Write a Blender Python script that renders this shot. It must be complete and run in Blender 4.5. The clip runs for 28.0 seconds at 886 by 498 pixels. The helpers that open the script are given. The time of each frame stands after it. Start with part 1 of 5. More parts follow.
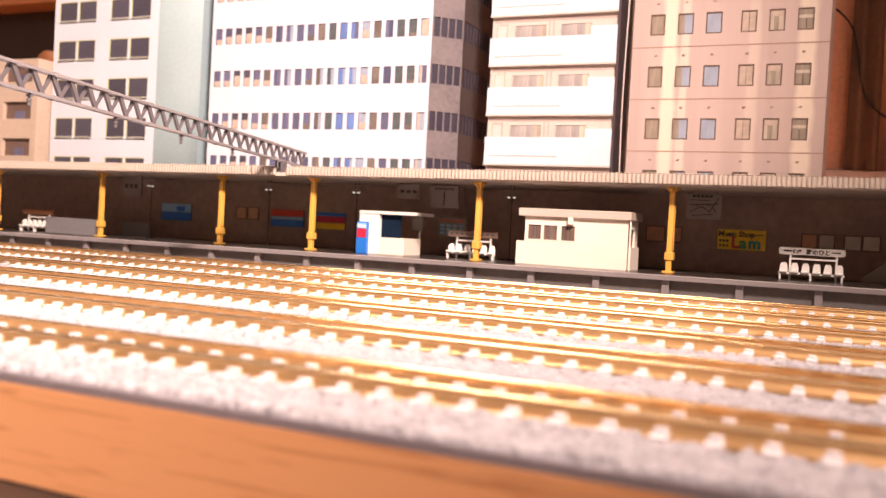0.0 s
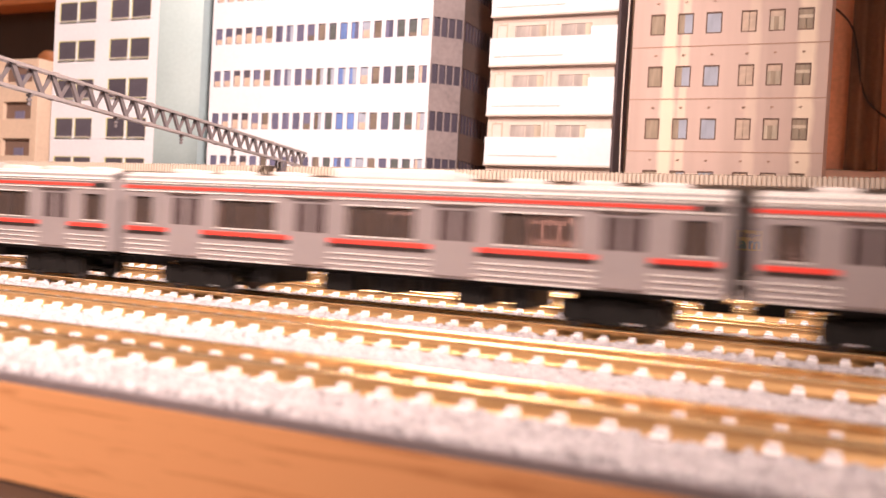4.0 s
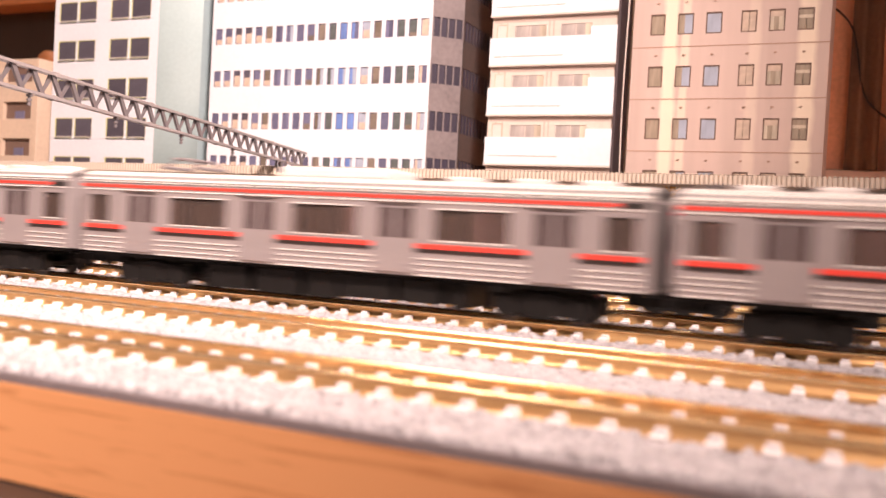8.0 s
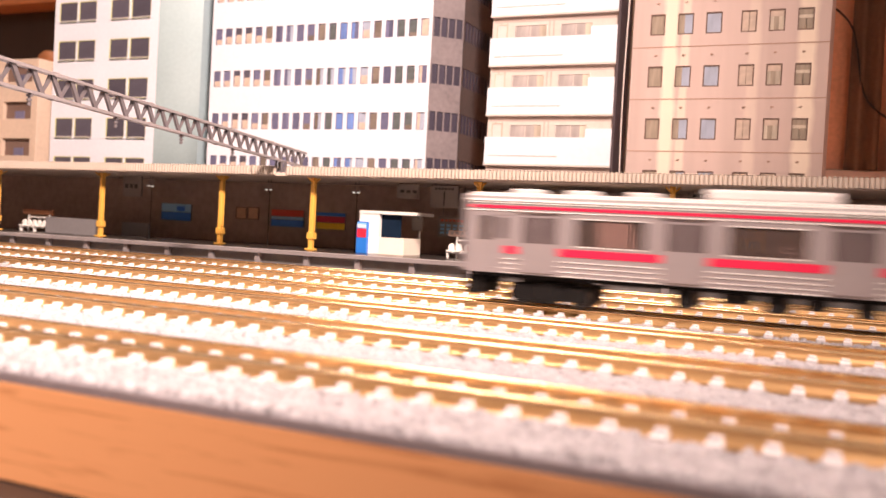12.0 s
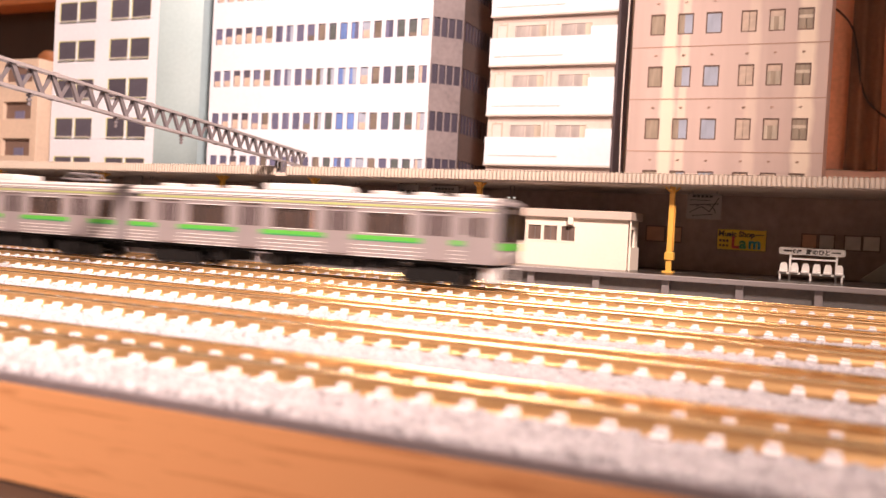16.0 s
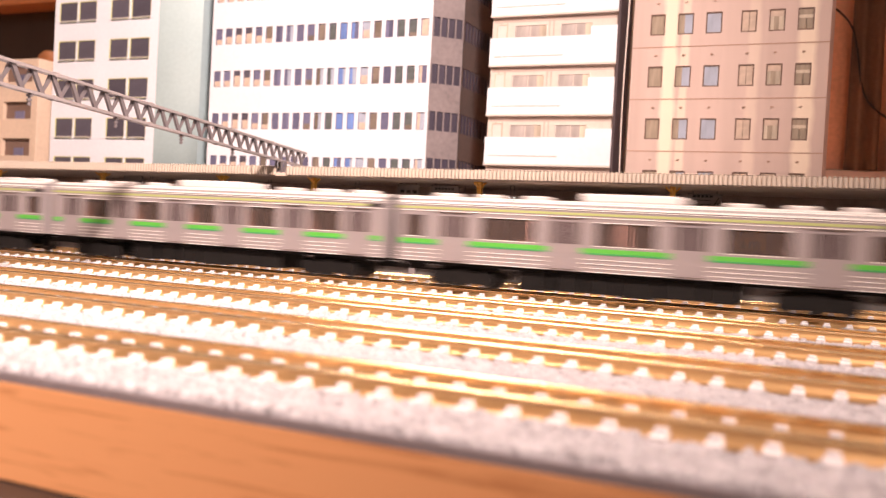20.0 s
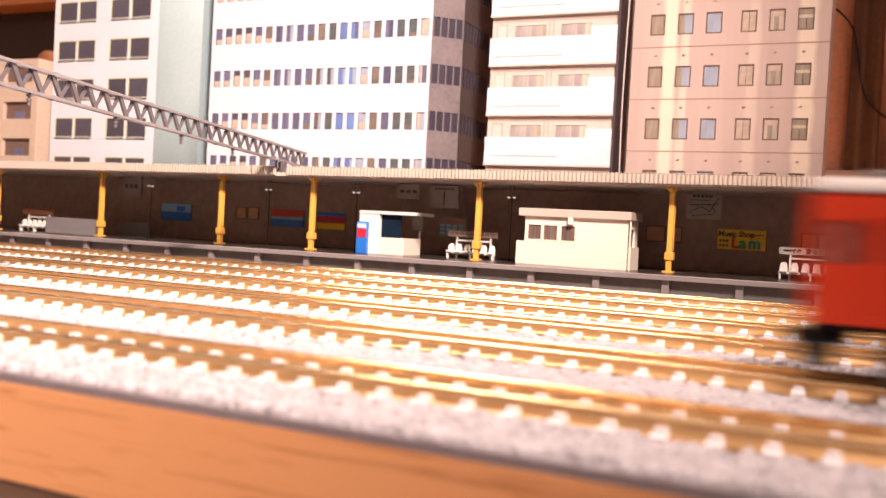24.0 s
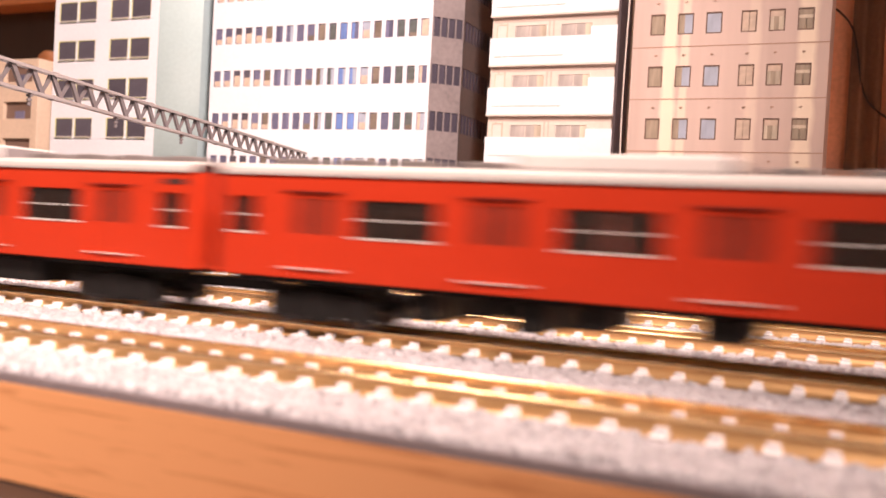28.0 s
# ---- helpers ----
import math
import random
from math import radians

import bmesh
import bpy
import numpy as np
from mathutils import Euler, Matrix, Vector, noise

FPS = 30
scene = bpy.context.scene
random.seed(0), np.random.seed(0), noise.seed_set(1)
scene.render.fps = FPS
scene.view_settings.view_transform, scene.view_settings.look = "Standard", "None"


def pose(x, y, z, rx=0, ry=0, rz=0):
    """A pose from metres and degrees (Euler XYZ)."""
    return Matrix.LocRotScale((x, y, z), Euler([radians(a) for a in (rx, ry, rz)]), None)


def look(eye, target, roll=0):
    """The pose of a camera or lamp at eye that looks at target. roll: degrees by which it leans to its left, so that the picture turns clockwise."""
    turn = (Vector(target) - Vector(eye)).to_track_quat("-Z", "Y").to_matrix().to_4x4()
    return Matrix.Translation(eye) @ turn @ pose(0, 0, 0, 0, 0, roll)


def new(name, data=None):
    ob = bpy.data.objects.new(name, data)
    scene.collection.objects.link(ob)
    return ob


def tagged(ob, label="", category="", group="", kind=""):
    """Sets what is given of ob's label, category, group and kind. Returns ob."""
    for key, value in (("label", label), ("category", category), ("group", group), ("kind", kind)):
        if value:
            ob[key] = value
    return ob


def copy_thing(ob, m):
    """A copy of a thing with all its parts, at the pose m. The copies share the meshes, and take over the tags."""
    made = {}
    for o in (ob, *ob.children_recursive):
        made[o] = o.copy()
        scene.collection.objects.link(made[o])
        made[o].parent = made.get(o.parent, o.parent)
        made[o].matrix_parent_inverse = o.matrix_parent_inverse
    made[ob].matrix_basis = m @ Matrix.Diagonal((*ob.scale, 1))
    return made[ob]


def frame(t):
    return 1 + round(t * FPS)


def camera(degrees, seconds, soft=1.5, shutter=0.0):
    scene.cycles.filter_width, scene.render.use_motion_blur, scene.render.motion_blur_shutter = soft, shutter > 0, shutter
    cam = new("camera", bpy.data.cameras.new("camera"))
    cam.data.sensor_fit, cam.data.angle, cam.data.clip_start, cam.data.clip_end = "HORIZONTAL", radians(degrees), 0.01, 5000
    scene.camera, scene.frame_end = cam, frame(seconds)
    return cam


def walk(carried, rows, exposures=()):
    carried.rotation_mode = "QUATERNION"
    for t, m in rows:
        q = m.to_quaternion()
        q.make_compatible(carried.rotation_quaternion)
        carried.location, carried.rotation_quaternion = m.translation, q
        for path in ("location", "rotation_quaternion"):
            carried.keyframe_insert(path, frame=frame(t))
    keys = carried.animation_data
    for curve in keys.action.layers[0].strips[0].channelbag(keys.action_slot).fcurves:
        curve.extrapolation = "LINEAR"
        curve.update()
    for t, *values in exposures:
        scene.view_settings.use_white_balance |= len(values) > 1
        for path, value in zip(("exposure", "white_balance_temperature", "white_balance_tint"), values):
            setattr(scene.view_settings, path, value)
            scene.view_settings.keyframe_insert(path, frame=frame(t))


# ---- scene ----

# All lengths below are millimetres at model size (scale about 1:150), many placed to fit the camera's view; MM turns
# them into metres.
MM = 0.001
EYE = Vector((0.0, 0.0, 17.84))
YAW, PITCH, ROLL = 24.66, -1.29, 3.11
AIM = Vector((-math.sin(radians(YAW)) * math.cos(radians(PITCH)), math.cos(radians(YAW)) * math.cos(radians(PITCH)), math.sin(radians(PITCH))))
cam = camera(52.2, 28.0, soft=1.3, shutter=0.75)
VIEW = look(EYE * MM, (EYE + AIM * 100) * MM, ROLL)
cam.data.dof.use_dof, cam.data.dof.focus_distance, cam.data.dof.aperture_fstop = True, 0.26, 31.0
walk(cam, [(0.0, VIEW), (28.0, VIEW)], [(0.0, 0.0), (28.0, 0.0)])

# ---- light ----
world = bpy.data.worlds.new("room_air")
scene.world = world
world.use_nodes = True
world.node_tree.nodes["Background"].inputs[0].default_value = (1.0, 0.86, 0.72, 1)
world.node_tree.nodes["Background"].inputs[1].default_value = 0.16


def area_lamp(name, eye, target, size, watts, colour):
    data = bpy.data.lights.new(name, "AREA")
    data.shape, data.size, data.energy, data.color = "DISK", size * MM, watts, colour
    ob = new(name, data)
    ob.matrix_world = look(Vector(eye) * MM, Vector(target) * MM)
    return ob


spot = bpy.data.lights.new("desk_lamp_light", "SPOT")
spot.energy, spot.color, spot.shadow_soft_size, spot.spot_size, spot.spot_blend = 57.5, (1.0, 0.755, 0.65), 45 * MM, radians(74), 1.0
new("desk_lamp_light", spot).matrix_world = look(Vector((150, -96, 415)) * MM, Vector((-385, 285, 30)) * MM)
area_lamp("ceiling_lamp_light", (-680, 800, 1780), (-200, 200, 0), 1000, 90.0, (1.0, 0.755, 0.65))


# ---- materials ----
def material(name, colour, rough=0.5, metal=0.0, grain=600.0, vary=0.12, bump=0.0, blotch=60.0, spec=0.5, per_object=0.0, stretch=(1, 1, 1), coat=0.0):
    """A surface with grain and larger blotches, at real-world scale."""
    m = bpy.data.materials.new(name)
    m.use_nodes = True
    nt = m.node_tree
    n, link = nt.nodes, nt.links.new
    b = n["Principled BSDF"]
    b.inputs["Roughness"].default_value = rough
    b.inputs["Metallic"].default_value = metal
    b.inputs["Specular IOR Level"].default_value = spec
    b.inputs["Coat Weight"].default_value = coat
    tc = n.new("ShaderNodeTexCoord")
    mp = n.new("ShaderNodeMapping")
    mp.inputs["Scale"].default_value = stretch
    link(tc.outputs["Object"], mp.inputs["Vector"])
    fine, wide = n.new("ShaderNodeTexNoise"), n.new("ShaderNodeTexNoise")
    fine.inputs["Scale"].default_value, fine.inputs["Detail"].default_value = grain, 4
    wide.inputs["Scale"].default_value, wide.inputs["Detail"].default_value = blotch, 3
    link(mp.outputs[0], fine.inputs["Vector"])
    link(mp.outputs[0], wide.inputs["Vector"])
    add = n.new("ShaderNodeMath")
    add.operation = "ADD"
    link(fine.outputs["Fac"], add.inputs[0])
    link(wide.outputs["Fac"], add.inputs[1])
    last = add.outputs[0]
    if per_object:
        info = n.new("ShaderNodeObjectInfo")
        mul = n.new("ShaderNodeMath")
        mul.operation = "MULTIPLY_ADD"
        mul.inputs[1].default_value = per_object
        link(info.outputs["Random"], mul.inputs[0])
        link(last, mul.inputs[2])
        last = mul.outputs[0]
    ramp = n.new("ShaderNodeMapRange")
    ramp.inputs["From Min"].default_value, ramp.inputs["From Max"].default_value = 0.6, 1.4 + per_object
    link(last, ramp.inputs["Value"])
    mix = n.new("ShaderNodeMix")
    mix.data_type = "RGBA"
    mix.inputs["A"].default_value = (*[c * (1 - vary) for c in colour], 1)
    mix.inputs["B"].default_value = (*[min(1, c * (1 + vary)) for c in colour], 1)
    link(ramp.outputs["Result"], mix.inputs["Factor"])
    link(mix.outputs["Result"], b.inputs["Base Color"])
    rr = n.new("ShaderNodeMapRange")
    rr.inputs["To Min"].default_value, rr.inputs["To Max"].default_value = max(0, rough - 0.06), min(1, rough + 0.08)
    link(wide.outputs["Fac"], rr.inputs["Value"])
    link(rr.outputs["Result"], b.inputs["Roughness"])
    if bump:
        bp = n.new("ShaderNodeBump")
        bp.inputs["Strength"].default_value, bp.inputs["Distance"].default_value = 0.6, bump * MM
        link(fine.outputs["Fac"], bp.inputs["Height"])
        link(bp.outputs["Normal"], b.inputs["Normal"])
    return m


def glass(name, tint, gloss=0.14, rough=0.08, milky=0.14):
    m = bpy.data.materials.new(name)
    m.use_nodes = True
    n, link = m.node_tree.nodes, m.node_tree.links.new
    clear, shine, mix = n.new("ShaderNodeBsdfTransparent"), n.new("ShaderNodeBsdfGlossy"), n.new("ShaderNodeMixShader")
    clear.inputs[0].default_value = (*tint, 1)
    shine.inputs["Roughness"].default_value = rough
    mix.inputs[0].default_value = gloss
    milk, veil = n.new("ShaderNodeBsdfDiffuse"), n.new("ShaderNodeMixShader")
    milk.inputs[0].default_value = (0.30, 0.24, 0.22, 1)
    veil.inputs[0].default_value = milky
    link(clear.outputs[0], veil.inputs[1])
    link(milk.outputs[0], veil.inputs[2])
    link(veil.outputs[0], mix.inputs[1])
    link(shine.outputs[0], mix.inputs[2])
    link(mix.outputs[0], n["Material Output"].inputs["Surface"])
    return m


def glowing(name, colour, strength):
    m = bpy.data.materials.new(name)
    m.use_nodes = True
    b = m.node_tree.nodes["Principled BSDF"]
    b.inputs["Base Color"].default_value = (*colour, 1)
    b.inputs["Emission Color"].default_value = (*colour, 1)
    b.inputs["Emission Strength"].default_value = strength
    return m


def wood_material(name, dark, light):
    m = material(name, light, 0.42, grain=900, bump=0.03)
    n, link = m.node_tree.nodes, m.node_tree.links.new
    b = n["Principled BSDF"]
    tc, mp, ns, wv, ramp = (n.new("ShaderNode" + k) for k in ("TexCoord", "Mapping", "TexNoise", "TexWave", "ValToRGB"))
    mp.inputs["Scale"].default_value = (11, 60, 210)
    mp.inputs["Rotation"].default_value = (0, radians(1.5), 0)
    ns.inputs["Scale"].default_value, ns.inputs["Detail"].default_value, ns.inputs["Distortion"].default_value = 4.0, 6, 1.2
    link(tc.outputs["Object"], mp.inputs["Vector"])
    link(mp.outputs[0], ns.inputs["Vector"])
    ramp.color_ramp.elements[0].position, ramp.color_ramp.elements[0].color = 0.33, (*dark, 1)
    ramp.color_ramp.elements[1].position, ramp.color_ramp.elements[1].color = 0.45, (*light, 1)
    link(ns.outputs["Fac"], ramp.inputs[0])
    link(ramp.outputs[0], b.inputs["Base Color"])
    return m


M = {
    # bed colour lowered below the pebbles' to give shaded crevices between them
    "ballast": material("ballast_plastic", (0.22, 0.205, 0.225), 0.55, grain=1500, vary=0.35, bump=0.25, blotch=150),
    "stone": material("ballast_stone", (0.36, 0.345, 0.375), 0.5, grain=1200, vary=0.4, blotch=500, bump=0.1),
    "bed_edge": material("dark_grey_bed_side", (0.27, 0.225, 0.245), 0.5, grain=900, vary=0.15),
    "sleeper": material("concrete_sleeper_plastic", (0.66, 0.64, 0.67), 0.45, grain=1500, vary=0.12, per_object=0.4),
    "rail_web": material("brown_rail_web", (0.75, 0.48, 0.23), 0.28, metal=0.75, grain=300, vary=0.2, stretch=(0.1, 1, 1)),
    "rail": material("golden_rail_head", (0.88, 0.66, 0.37), 0.2, metal=1.0, grain=300, vary=0.18, stretch=(0.1, 1, 1)),
    "board": wood_material("pine_board", (0.63, 0.275, 0.115), (0.84, 0.41, 0.19)),
    "table": material("dark_table", (0.035, 0.022, 0.018), 0.5, grain=200, vary=0.3),
    "silver": material("silver_train_paint", (0.325, 0.29, 0.302), 0.36, metal=0.25, grain=700, vary=0.05, spec=0.6),
    "silver_roof": material("light_grey_roof_plastic", (0.235, 0.22, 0.225), 0.45, grain=700, vary=0.06),
    "silver_dark": material("grey_end_plastic", (0.18, 0.16, 0.17), 0.5, grain=700, vary=0.08),
    "ac": material("pale_grey_unit_plastic", (0.60, 0.57, 0.57), 0.5, grain=800, vary=0.06),
    "red_body": material("vermilion_train_paint", (0.42, 0.031, 0.010), 0.36, grain=700, vary=0.05, spec=0.35),
    "door_line": material("brown_grey_door_line", (0.13, 0.095, 0.09), 0.5, grain=700, vary=0.1),
    "bellows": material("charcoal_bellows", (0.05, 0.044, 0.046), 0.6, grain=700, vary=0.1),
    # vermilion bellows red, darkened for the shade in the gap between cars
    "red_bellows": material("shaded_red_bellows", (0.11, 0.009, 0.006), 0.6, grain=700, vary=0.1),
    "vent_dark": material("dark_grey_vent_plastic", (0.13, 0.115, 0.115), 0.5, grain=700, vary=0.1),
    "red_roof": material("mid_grey_roof_plastic", (0.36, 0.335, 0.33), 0.5, grain=700, vary=0.08),
    "stripe_red": material("red_stripe_paint", (0.70, 0.06, 0.045), 0.4, grain=700, vary=0.05),
    "stripe_black": material("black_stripe_paint", (0.03, 0.02, 0.02), 0.4, grain=700, vary=0.05),
    "stripe_pink": material("crimson_stripe_paint", (0.62, 0.015, 0.065), 0.4, grain=700, vary=0.05),
    "stripe_green": material("green_stripe_paint", (0.09, 0.40, 0.055), 0.4, grain=700, vary=0.05),
    "stripe_lime": material("lime_stripe_paint", (0.36, 0.40, 0.17), 0.4, grain=700, vary=0.05),
    # white for bright window rails, and for highlights painted on beads, ribs and steps
    "bead": material("bead_highlight_and_rail_paint", (0.86, 0.83, 0.82), 0.3, metal=0.1, grain=700, vary=0.04),
    "under": material("black_underfloor_plastic", (0.009, 0.008, 0.008), 0.6, grain=900, vary=0.2, spec=0.2),
    "wheel": material("dark_wheel_metal", (0.10, 0.09, 0.085), 0.35, metal=0.9, grain=900, vary=0.1),
    "seat": material("brown_interior_plastic", (0.32, 0.22, 0.18), 0.6, grain=600, vary=0.15),
    "pane": glass("smoked_window_pane", (0.78, 0.69, 0.69), 0.05),
    "red_pane": glass("brown_smoked_window_pane", (0.52, 0.38, 0.37), 0.05, milky=0.05),
    "door_pane": material("milky_grey_door_pane", (0.07, 0.05, 0.053), 0.25, grain=400, vary=0.25),
    "red_door_pane": material("dark_red_door_pane", (0.15, 0.022, 0.014), 0.3, grain=400, vary=0.2),
    "hut_pane": material("brown_grey_hut_pane", (0.16, 0.115, 0.10), 0.25, grain=300, vary=0.5, stretch=(1, 1, 0.2)),
    "black_mask": material("gloss_black_mask", (0.012, 0.012, 0.014), 0.12, grain=500, vary=0.1),
    "steel": material("grey_steel_plastic", (0.165, 0.15, 0.165), 0.42, metal=0.2, grain=900, vary=0.12),
    "steel_lit": material("lit_steel_plastic", (0.30, 0.275, 0.285), 0.4, metal=0.15, grain=900, vary=0.15),
    "platform": material("platform_asphalt_plastic", (0.045, 0.038, 0.036), 0.24, grain=1200, vary=0.2, bump=0.05),
    "lip": material("platform_edge_grey", (0.21, 0.19, 0.195), 0.5, grain=900, vary=0.12),
    "plat_wall": material("platform_side_grey", (0.135, 0.13, 0.13), 0.55, grain=900, vary=0.15),
    "roof": material("platform_roof_cream", (0.50, 0.43, 0.37), 0.5, grain=900, vary=0.08),
    # paler than the roof's cream, in place of light bounced up from below
    "roof_under": material("platform_roof_underside", (0.62, 0.53, 0.47), 0.6, grain=900, vary=0.1),
    "yellow": material("yellow_post_plastic", (0.76, 0.42, 0.085), 0.4, grain=900, vary=0.08),
    "hut": material("cream_hut_plastic", (0.84, 0.75, 0.66), 0.45, grain=900, vary=0.05),
    # hut cream made darker and pinker, as shaded by the platform roof
    "hut_roof": material("shaded_cream_plastic", (0.54, 0.45, 0.40), 0.5, grain=900, vary=0.06),
    "white": material("white_plastic", (0.80, 0.78, 0.76), 0.45, grain=900, vary=0.05),
    "back_wall": material("dark_station_wall", (0.33, 0.245, 0.21), 0.6, grain=300, vary=0.25),
    "blue": material("blue_print", (0.02, 0.17, 0.62), 0.4, grain=900, vary=0.06),
    "pale_blue": material("pale_blue_print", (0.25, 0.50, 0.75), 0.4, grain=900, vary=0.06),
    "crimson": material("crimson_print", (0.55, 0.02, 0.05), 0.4, grain=900, vary=0.08),
    "sign_yellow": material("yellow_print", (0.86, 0.58, 0.03), 0.4, grain=900, vary=0.06),
    "sign_red": material("red_print", (0.55, 0.05, 0.03), 0.4, grain=900, vary=0.06),
    "sign_green": material("green_print", (0.05, 0.30, 0.10), 0.4, grain=900, vary=0.06),
    "sign_teal": material("teal_print", (0.03, 0.30, 0.32), 0.4, grain=900, vary=0.06),
    "ink": material("black_ink", (0.02, 0.018, 0.018), 0.5, grain=900, vary=0.05),
    "paper": material("grey_white_paper", (0.22, 0.195, 0.185), 0.6, grain=900, vary=0.06),
    "navy": material("shaded_navy_inside", (0.003, 0.012, 0.030), 0.7, grain=500, vary=0.3, spec=0.15),
    "brown_sign": material("brown_sign_plastic", (0.24, 0.10, 0.05), 0.5, grain=900, vary=0.1),
    "grey_box": material("grey_fence_panel", (0.20, 0.19, 0.20), 0.55, grain=600, vary=0.1),
    "b_white": material("white_card_facade", (0.69, 0.72, 0.81), 0.6, grain=500, vary=0.05, blotch=30),
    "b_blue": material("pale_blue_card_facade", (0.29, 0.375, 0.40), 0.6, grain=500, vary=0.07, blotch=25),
    # darker copy of the pale blue, standing in for shade
    "b_blue_shaded": material("shaded_blue_card_facade", (0.19, 0.265, 0.30), 0.6, grain=500, vary=0.07, blotch=25),
    "b_grey_shaded": material("shaded_tiled_facade", (0.07, 0.055, 0.055), 0.6, grain=500, vary=0.25, blotch=60),
    "b_cream": material("cream_card_facade", (0.62, 0.56, 0.54), 0.6, grain=500, vary=0.06, blotch=30),
    "b_tan": material("tan_shaded_recess", (0.62, 0.53, 0.49), 0.6, grain=500, vary=0.08, blotch=30),
    "b_shade_and_joint": material("brown_shade_and_joint_card", (0.47, 0.38, 0.35), 0.6, grain=500, vary=0.1, blotch=30),
    # upright noise streaks here stand for light reflected onto the hotel front
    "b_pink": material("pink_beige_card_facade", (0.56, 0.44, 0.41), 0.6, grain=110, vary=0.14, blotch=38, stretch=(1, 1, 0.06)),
    "b_beige": material("beige_card_facade", (0.58, 0.46, 0.37), 0.6, grain=400, vary=0.1, blotch=30),
    "b_side": material("shaded_mauve_facade", (0.07, 0.05, 0.058), 0.6, grain=400, vary=0.15),
    "b_line": material("brown_joint_line", (0.40, 0.26, 0.20), 0.6, grain=400, vary=0.1),
    "win_dark": material("dark_printed_window", (0.085, 0.078, 0.105), 0.35, grain=300, vary=0.3, per_object=0.8),
    # darker window copy for the tower's shaded corner and side
    "win_shaded": material("shaded_violet_printed_window", (0.035, 0.029, 0.05), 0.4, grain=300, vary=0.35, per_object=0.8),
    "win_grey": material("grey_printed_window", (0.135, 0.135, 0.225), 0.35, grain=260, vary=0.45, per_object=1.2),
    "win_blue": material("blue_printed_window", (0.15, 0.24, 0.55), 0.35, grain=260, vary=0.35, per_object=0.8),
    "win_tan": material("tan_printed_window", (0.20, 0.165, 0.14), 0.35, grain=260, vary=0.45, per_object=0.8),
    "win_wall": material("pale_grey_wall_window", (0.62, 0.56, 0.52), 0.4, grain=300, vary=0.15),
    "stair": material("grey_green_wedge_plastic", (0.42, 0.41, 0.36), 0.5, grain=600, vary=0.08),
    "win_glint": material("pale_tan_printed_glint", (0.56, 0.45, 0.38), 0.4, grain=260, vary=0.25),
    "win_green": material("green_grey_printed_window", (0.11, 0.125, 0.13), 0.35, grain=260, vary=0.4),
    "win_recess": material("grey_balcony_window", (0.40, 0.365, 0.36), 0.35, grain=260, vary=0.4, stretch=(1, 1, 0.2)),
    "drape": material("dark_fold_cloth", (0.17, 0.115, 0.09), 0.8, grain=500, vary=0.2, bump=0.1),
    "tile_lit": material("lit_tiled_corner", (0.16, 0.135, 0.145), 0.6, grain=500, vary=0.25, blotch=60),
    "partition": material("light_brown_partition", (0.55, 0.40, 0.30), 0.5, grain=600, vary=0.1),
    "win_sky": material("sky_blue_window", (0.38, 0.43, 0.55), 0.35, grain=260, vary=0.25, stretch=(1, 1, 0.3)),
    "win_drab": material("drab_curtained_window", (0.33, 0.275, 0.22), 0.4, grain=700, vary=0.35, stretch=(1, 1, 0.12)),
    "win_amber_reflection": material("amber_reflecting_window", (0.62, 0.36, 0.24), 0.3, grain=200, vary=0.3, per_object=0.4),
    "win_pale": material("pale_curtained_window", (0.50, 0.44, 0.365), 0.4, grain=700, vary=0.5, per_object=0.6, stretch=(1, 1, 0.12)),
    "win_frame": material("brown_window_frame", (0.17, 0.11, 0.09), 0.5, grain=500, vary=0.1),
    "lime_line": material("olive_frame_line", (0.55, 0.56, 0.24), 0.5, grain=500, vary=0.1),
    "curtain": material("red_brown_curtain", (0.80, 0.48, 0.36), 0.75, grain=500, vary=0.18, bump=0.1, blotch=12),
    "cord": material("black_cord", (0.02, 0.015, 0.015), 0.5),
    "pinkish": material("pink_brown_ledge", (0.60, 0.42, 0.35), 0.6, grain=200, vary=0.1),
    "room_wall": material("beige_room_wall", (0.45, 0.36, 0.28), 0.8, grain=60, vary=0.08, blotch=4),
    "room_dark": material("dark_cupboard_wood", (0.018, 0.010, 0.008), 0.5, grain=40, vary=0.3, blotch=6),
    "orange_thing": material("orange_brown_wood", (0.34, 0.13, 0.05), 0.5, grain=200, vary=0.2),
    "tube": glowing("lamp_tube_white", (1.0, 0.95, 0.88), 0.6),
    "headlight": material("pale_headlight_lens", (0.55, 0.54, 0.5), 0.15, grain=500, vary=0.05),
}


